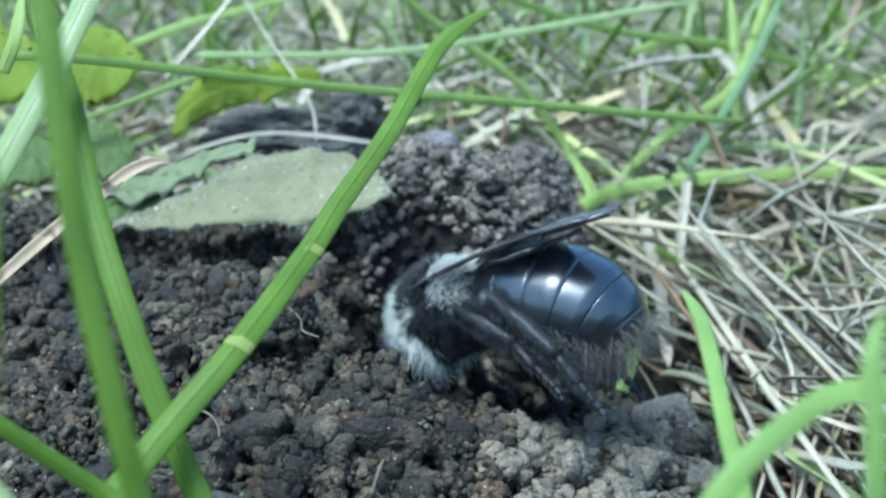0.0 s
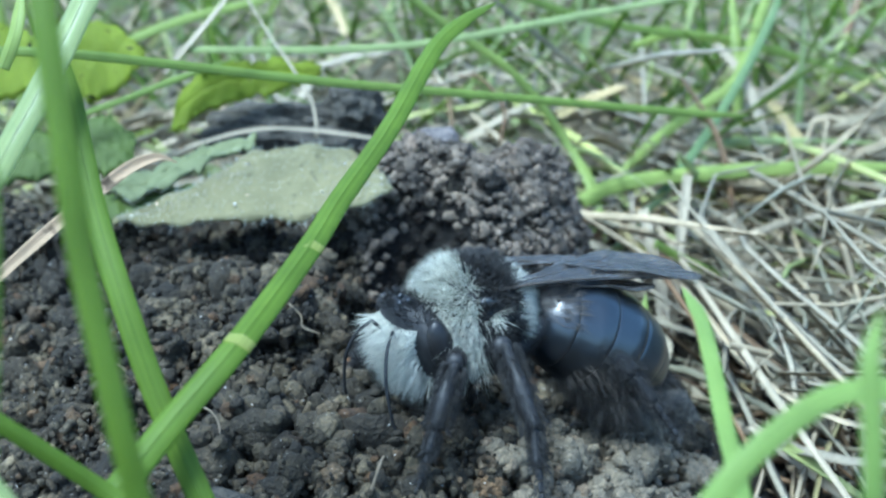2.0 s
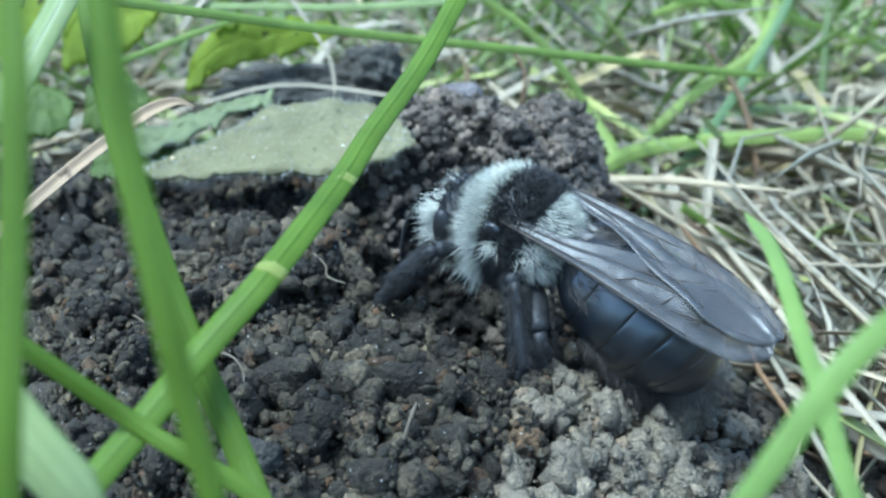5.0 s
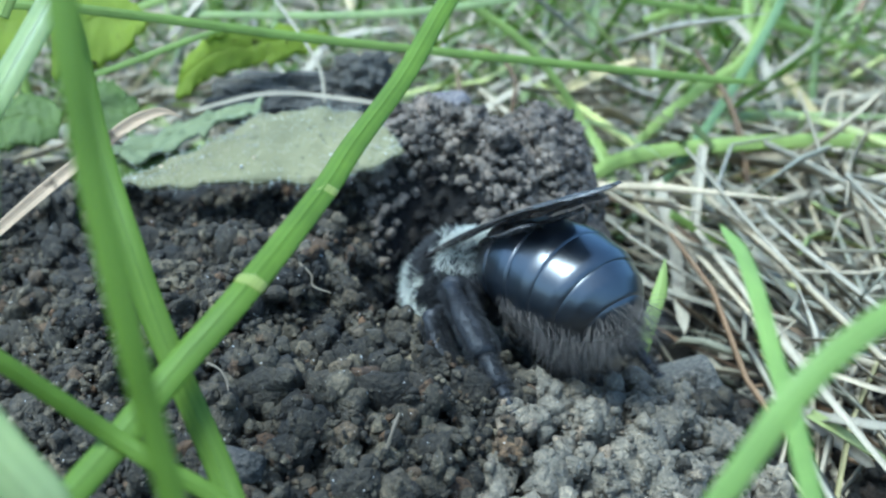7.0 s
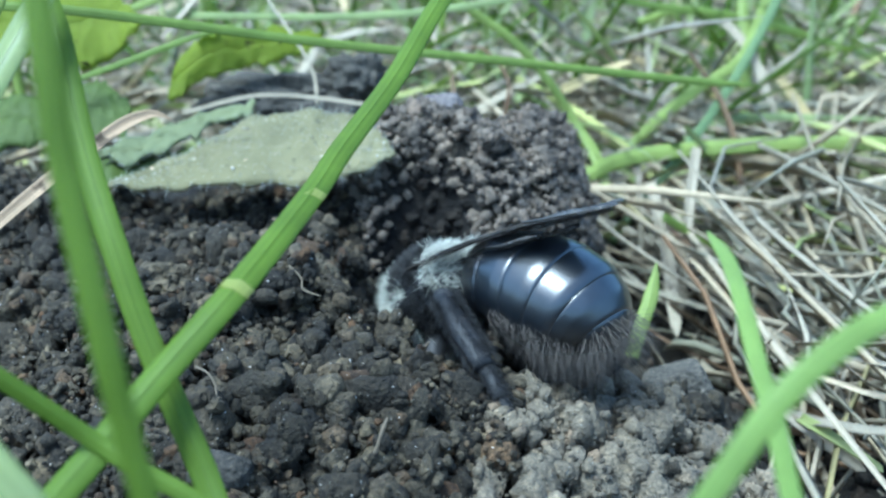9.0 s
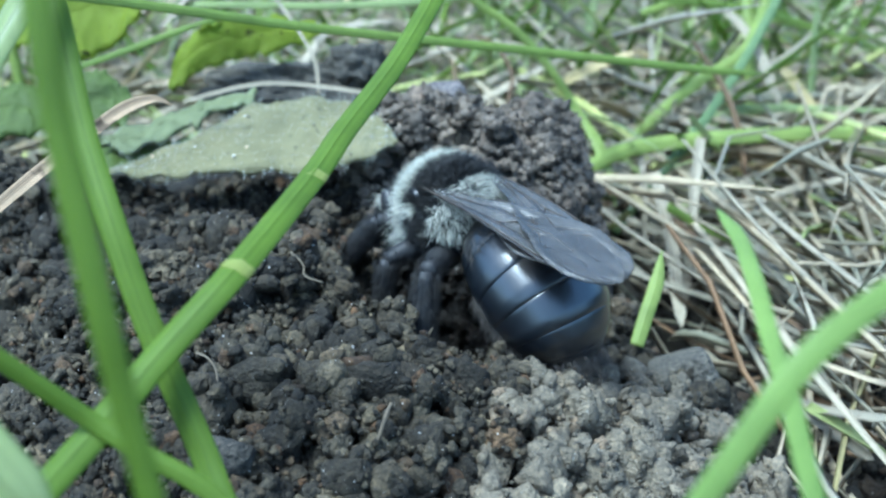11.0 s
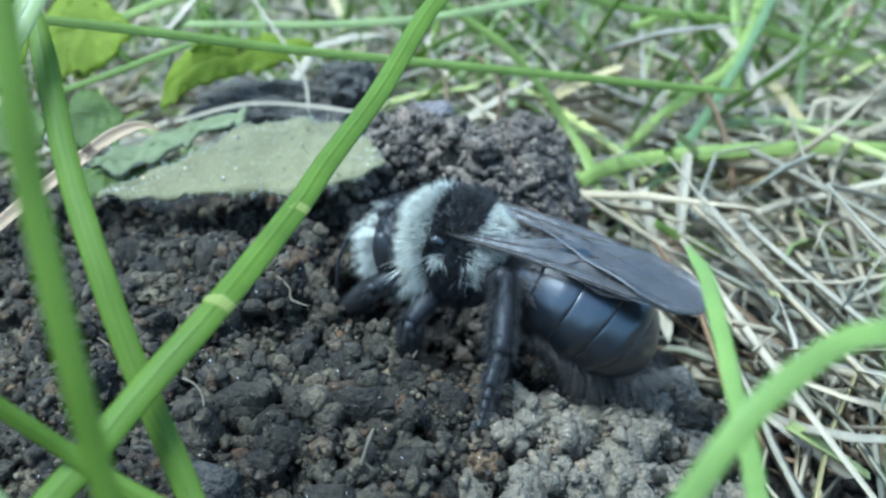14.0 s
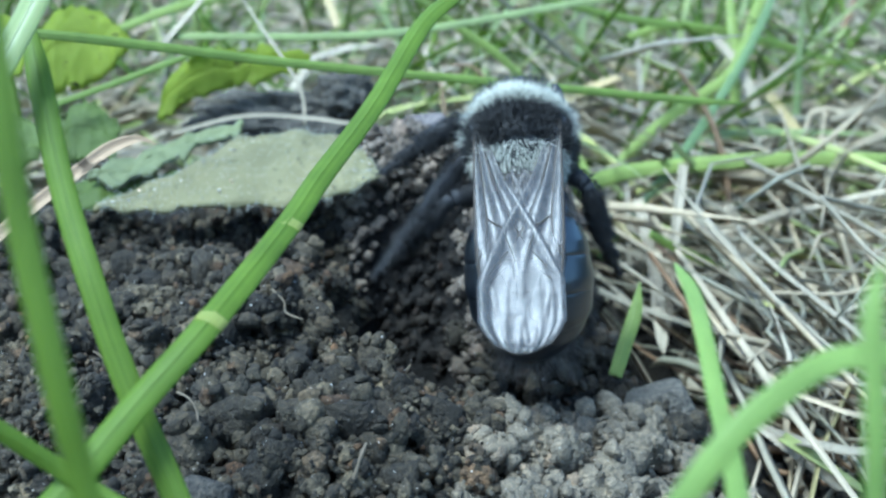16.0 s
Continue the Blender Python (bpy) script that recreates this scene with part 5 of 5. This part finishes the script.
leaf("weed_leaf", "spotted", "drooping yellow-green leaf behind the straw",
     [(-18.2, 62.4, 6.0), (-16.8, 62.8, 6.6), (-14.5, 64.0, 7.4), (-12.0, 65.5, 8.0), (-9.4, 67.5, 8.6)],
     [(-18.0, 63.6, 7.6), (-16.2, 64.2, 9.6), (-14.0, 65.6, 9.8), (-11.8, 67.0, 9.7), (-9.2, 68.2, 9.2)], seed=12, belly=0.4, jag=0.25)
leaf("weed_leaf", "spotted", "broad yellow-green leaf with dark spots in the grass",
     [(-30.0, 60.5, 8.0), (-28.6, 60.5, 8.2), (-27.0, 60.6, 8.6), (-25.6, 60.8, 9.0)],
     [(-30.0, 62.5, 12.0), (-28.6, 63.0, 12.6), (-27.0, 63.0, 12.2), (-25.4, 62.4, 11.4)], seed=13, belly=0.4)
leaf("weed_leaf", "dim_leaf", "dim green rounded leaf beside the spotted leaf",
     [(-22.4, 56.0, 5.0), (-21.2, 55.6, 5.0), (-20.0, 55.6, 5.0), (-18.8, 56.0, 5.2)],
     [(-22.4, 57.4, 7.2), (-21.4, 58.0, 7.8), (-20.2, 58.0, 7.6), (-18.8, 57.2, 6.6)], seed=14, belly=0.5)
leaf("weed_leaf", "dim_leaf", "dim green leaf low behind the soil",
     [(-27.0, 54.6, 4.6), (-25.6, 54.2, 4.8), (-24.2, 54.4, 5.0), (-22.8, 55.0, 5.0)],
     [(-27.0, 56.6, 6.6), (-25.8, 57.0, 7.2), (-24.4, 57.0, 7.2), (-22.8, 56.4, 6.6)], seed=15, belly=0.4)

stone("clod", STONE, "wedge-shaped grey soil clod behind the leaf", (-10.6, 67.0, 5.0), (4.6, 2.2, 2.0), 71, 8, 0, 0.3)
stone("clod", STONE, "blunt grey soil clod behind the leaf", (-7.0, 66.6, 6.4), (2.0, 1.7, 1.9), 79, 0, 0, 0.25)
stone("stone", FLAKE, "pale purplish stone flake on the mound", (-1.2, 55.0, 7.3), (1.9, 1.4, 0.8), 72, -20, 8, 0.12)
stone("clod", STONE, "angular grey clod beside the pale crumbs", (9.6, 41.0, -2.8), (1.5, 1.35, 1.3), 73, 15, 14, 0.14)
stone("pebble", STONE, "smooth grey pebble among the dark crumbs", (-7.9, 28.9, 0.7), (1.15, 1.0, 0.95), 76, 0, 2, 0.08)
stone("clod", CRUMB, "flat bluish clod on the mound side", (-13.0, 41.2, 2.3), (1.2, 1.0, 0.8), 77, 20, 0, 0.2)
rootlet([(-6.9, 38.0, 4.3), (-6.4, 37.7, 3.9), (-6.3, 37.5, 3.5), (-5.6, 37.3, 3.3)], 0.05, "thin pale rootlet sticking out of the soil")
rootlet([(-9.2, 31.9, 2.9), (-8.7, 31.6, 2.8), (-8.4, 31.3, 2.3), (-8.5, 30.6, 1.6)], 0.05, "kinked pale rootlet on the soil")
rootlet([(-2.9, 29.2, 1.2), (-2.7, 29.4, 1.8), (-2.5, 29.6, 2.3)], 0.08, "pale root stub standing in the soil")
rootlet([(-1.75, 36.2, 1.2), (-1.55, 36.1, 1.6), (-1.35, 36.0, 2.0)], 0.06, "short reddish root fibre on the rim")
rootlet([(-14.5, 37.5, 2.0), (-13.8, 37.2, 1.8), (-13.0, 36.8, 1.3)], 0.05, "pale rootlet lying on the soil")

kicked = [stone("clod", CRUMB, "crumbly soil clod kicked along the burrow rim", (0, 0, 0), (0.75, 0.7, 0.65), 81, 0, 0, 0.3),
          stone("clod", CRUMB, "brownish soil clod thrown out of the burrow", (0, 0, 0), (0.7, 0.55, 0.5), 82, 0, 0, 0.3)]
bee, limbs = build_bee()
build_clods(ground)


# ---------------------------------------------------------------- movement
def motions():
    for ob, rows in ((kicked[0], [
        (0, -2.4, 34.9, 1.3, 0),
        (0.7, -2.4, 34.9, 1.3, 0),
        (0.8, -2.1, 34.5, 1.2, 25),
        (0.9, -2.1, 34, 0.9, 60),
        (1, -2.3, 33.7, 0.9, 85),
        (1.1, -2.2, 33.4, 1.2, 95),
        (16, -2.2, 33.4, 1.2, 95)]), (kicked[1], [
        (0, -2, 41.2, -3, 0),
        (0.78, -2, 41.2, -3, 0),
        (0.9, -1.5, 36.3, 1, 40),
        (1, -2.8, 36.1, 1.9, 100),
        (1.1, -4.1, 35.5, 1.6, 150),
        (16, -4.1, 35.5, 1.6, 150)])):
        walk(ob, [(t, mm(x, y, z, turn, turn * 0.6, turn * 0.4)) for t, x, y, z, turn in rows])
    walk(bee, [(t, mm(x, y, z, roll, -pitch, yaw)) for t, x, y, z, yaw, pitch, roll in [
        (0, -0.4, 39.4, 3.6, 151, -41.9, 10.7),
        (0.5, -0.5, 39.2, 2.9, 150.5, -42.5, 7.5),
        (0.62, -0.5, 39.2, 2.9, 150.5, -42.5, 7.5),
        (1, 2, 39, 5.2, 183.2, 8.5, 6.8),
        (1.5, 1.4, 35.8, 5.6, 196.7, 11.1, 1.1),
        (2, 0.6, 35.2, 5.2, 205.5, 8.7, 1.7),
        (2.5, -0, 34.7, 4.8, 209.8, 8.4, 1.6),
        (3, 0.4, 35.9, 5.5, 203.6, 13.6, -0.1),
        (3.5, 0.9, 35.9, 5.3, 201.1, 12.8, 0.8),
        (3.7, 1.6, 35.9, 5.6, 193.1, 12.8, 0.8),
        (6, 0, 40.1, 5.35, 140.4, 25.9, -24),
        (6.5, -0.8, 41.4, 3.45, 150, -13, 7),
        (7, -0.4, 40.5, 2.5, 141.8, -43.5, 10.5),
        (7.5, -0.6, 40.7, 2, 144.2, -42.7, 8.2),
        (8, -1.1, 40.7, 1.9, 142.8, -45.8, 6.8),
        (8.5, -0.7, 40.5, 2.1, 145.4, -42.9, 7),
        (9, -0.9, 40.1, 2.2, 148.9, -41.3, 13),
        (11.5, -0.2, 42.7, 4.9, 124.5, 22.1, -1.7),
        (12, 0.8, 42.5, 4.9, 137.5, 28, -2.6),
        (12.5, 0.6, 41.4, 5.7, 144.4, 27.7, -3.3),
        (13, 0.5, 40.2, 4.9, 159.1, 13.6, -5),
        (13.5, -0.15, 40.1, 4.7, 165.8, 7, -9.8),
        (14, 0.3, 39.2, 5.2, 161.3, 15.2, -9.9),
        (14.5, 1.65, 37.7, 7.8, 147.3, 36.7, -7.6),
        (15, 2.3, 39.7, 8.15, 109.2, 48, -5.8),
        (15.5, 3.2, 40.5, 7.6, 89.2, 37.8, -9.4),
        (16, 3, 41.7, 9.15, 90.1, 43.3, -7.3),
    ]])
    for name, rows in (
        ("head", [
            (0, 14.7, -20, 0),
            (0.5, 10.4, -20, 0),
            (1, 4.7, -29.8, 0),
            (1.5, 2.1, -26, 0),
            (2, 11.3, -24.3, 0),
            (2.5, 16.2, -22.9, 0),
            (3, -14, -15, 0),
            (3.5, -3.8, -2, 0),
            (6, 3, -34, 0),
            (6.5, 3, -34, 0),
            (7, 3, -38, 0),
            (7.5, 3, -38, 0),
            (8, 3, -38, 0),
            (8.5, 3, -38, 0),
            (9, 17.5, -20, 0),
            (11.5, 3, -34, 0),
            (12, 8.6, -34, 0),
            (12.5, 8.6, -34, 0),
            (13, 2.7, -44, 0),
            (13.5, 3.7, -62, 0),
            (14, 1.4, -22, 0),
            (14.5, -14, -12, 0),
            (15, 3, -58, 0),
            (15.5, 3, -38, 0),
            (16, 3, -38, 0),
        ]),
        ("abdomen", [
            (0, 11.2, 26.8, 0),
            (0.5, 2.1, 26.4, 0),
            (1, -12.7, 19.6, 0),
            (1.5, -8.7, 10.7, 0),
            (2, -8.8, 7.4, 0),
            (2.5, -9.1, 7, 0),
            (3, -7.6, 6.5, 0),
            (3.5, -9.4, 5, 0),
            (6, 14.8, 6.1, 0),
            (6.5, 8, 24.9, 0),
            (7, 1.8, 30.3, 0),
            (7.5, -0.6, 27.9, 0),
            (8, -1.5, 27.1, 0),
            (8.5, -2.5, 29.2, 0),
            (9, 3.4, 29.5, 0),
            (11.5, 7.2, 4.1, 0),
            (12, 6, 1, 0),
            (12.5, 4, 2, 0),
            (13, 5, 3, 0),
            (13.5, 3, 6, 0),
            (14, 3, 2, 0),
            (14.5, 10, 2, 0),
            (15, 16.2, 9, 0),
            (15.5, 4, 10.8, 0),
            (16, 2, 10.9, 0),
        ]),
    ):
        o = limbs[name].matrix_basis.translation.copy()
        walk(limbs[name], [(t, Matrix.Translation(o) @ pose(0, 0, 0, roll, -lift, turn)) for t, turn, lift, roll in rows])
    wings = [
        (0, 3.6, -11.6, -13.2, -4),
        (0.5, 3, -11, -15.2, -4),
        (1, -5.3, -5.3, 0.3, -4),
        (1.5, -1.1, -1.1, 1, -4),
        (2, -5.9, -5.9, 0.3, -4),
        (2.5, -1.7, -1.7, 0, -4),
        (3, 1.2, 1.2, -1.1, -4),
        (3.5, 2.5, 2.5, -1.3, -4),
        (6, -1.3, -1.3, -1.3, -4),
        (6.5, -0.4, -0.4, -12, -4),
        (7, 4.7, -12.7, -15.3, -4),
        (7.5, 4.8, -12.8, -18.2, -4),
        (8, 8.6, -16.6, -14.9, -4),
        (8.5, 2.6, -10.6, -17.1, -4),
        (9, 1.1, -9.1, -15.1, -4),
        (11.5, -3.8, -3.8, 2.3, -4),
        (12, -3.6, -3.6, 0.7, -4),
        (12.5, -3.6, -3.6, 0.5, -4),
        (13, -3.4, -3.4, -0.8, -4),
        (13.5, -3.1, -3.1, -0.6, -4),
        (14, -4, -2.9, -0.6, -4),
        (14.5, -1.8, -1.8, 1.5, -4),
        (15, -3.5, -3.5, 1.4, -4),
        (15.5, -4.1, -4.1, 3.6, -4),
        (16, -4.1, -4.1, 2.9, -4),
    ]
    for word, side in (("left", 1), ("right", -1)):
        o = limbs["wing_" + word].matrix_basis.translation.copy()
        walk(limbs["wing_" + word], [(t, Matrix.Translation(o) @ pose(0, 0, 0, side * tilt, lift, -side * (left if side > 0 else right))) for t, left, right, lift, tilt in wings])
    legs = [
        (0, (15, 5), (75, 20), (36, 0), (10, 0), (0, -5), (-15, 0)),
        (0.5, (15, 5), (75, 25), (36, 8), (10, 0), (0, -5), (-15, 0)),
        (1, (40, 12), (36, 28), (40, 28), (10, 0), (0, -5), (-15, 0)),
        (1.5, (0, 20), (4, 28), (52, 20), (10, 0), (0, -5), (-15, 0)),
        (2, (16, 4), (4, 28), (32, 40), (10, 0), (0, -5), (-15, 0)),
        (2.5, (0, -24), (12, 32), (20, 40), (10, 0), (0, -5), (-15, 0)),
        (3, (-12, 32), (20, 28), (24, 40), (10, 0), (0, -5), (-15, 0)),
        (3.5, (8, 36), (20, 32), (28, 44), (10, 0), (0, -5), (-15, 0)),
        (6, (0, -4), (68, 20), (0, -40), (10, 0), (0, -5), (-15, 0)),
        (6.5, (-44, 40), (56, 8), (12, 0), (10, 0), (0, -5), (-15, 0)),
        (7, (15, 5), (24, -4), (-4, 0), (10, 0), (0, -5), (-15, 0)),
        (7.5, (15, 5), (36, 8), (0, 0), (10, 0), (0, -5), (-15, 0)),
        (8, (15, 5), (12, -60), (0, -4), (10, 0), (0, -5), (-15, 0)),
        (8.5, (15, 5), (12, -56), (0, 0), (10, 0), (0, -5), (-15, 0)),
        (9, (40, 60), (0, -60), (0, 0), (10, 0), (0, -5), (-15, 0)),
        (11.5, (0, 0), (8, -4), (0, 0), (10, 0), (0, -5), (-15, 0)),
        (12, (48, 48), (4, -8), (0, 44), (10, 0), (0, -5), (-15, 0)),
        (12.5, (48, 44), (12, -12), (-4, 44), (10, 0), (0, -5), (-15, 0)),
        (13, (-28, -4), (0, -24), (0, 44), (10, 0), (0, -5), (-15, 0)),
        (13.5, (48, 44), (0, -20), (0, 48), (10, 0), (0, -5), (-15, 0)),
        (14, (0, -24), (0, -20), (0, 56), (10, 0), (0, -5), (-15, 0)),
        (14.5, (40, 0), (44, 20), (4, 48), (10, 0), (0, -5), (-15, 0)),
        (15, (40, 40), (64, 40), (28, 8), (-30, -25), (0, -5), (16, 44)),
        (15.5, (40, 60), (68, 36), (40, 36), (-30, -25), (16, 0), (8, -4)),
        (16, (48, 56), (44, 52), (-8, 28), (-30, -25), (52, 8), (36, 8)),
    ]
    for k, name in enumerate(("fore_left", "mid_left", "hind_left", "fore_right", "mid_right", "hind_right")):
        o, side = limbs[name].matrix_basis.translation.copy(), 1 if k < 3 else -1
        walk(limbs[name], [(row[0], Matrix.Translation(o) @ pose(0, 0, 0, side * row[1 + k][1], 0, side * row[1 + k][0])) for row in legs])


motions()
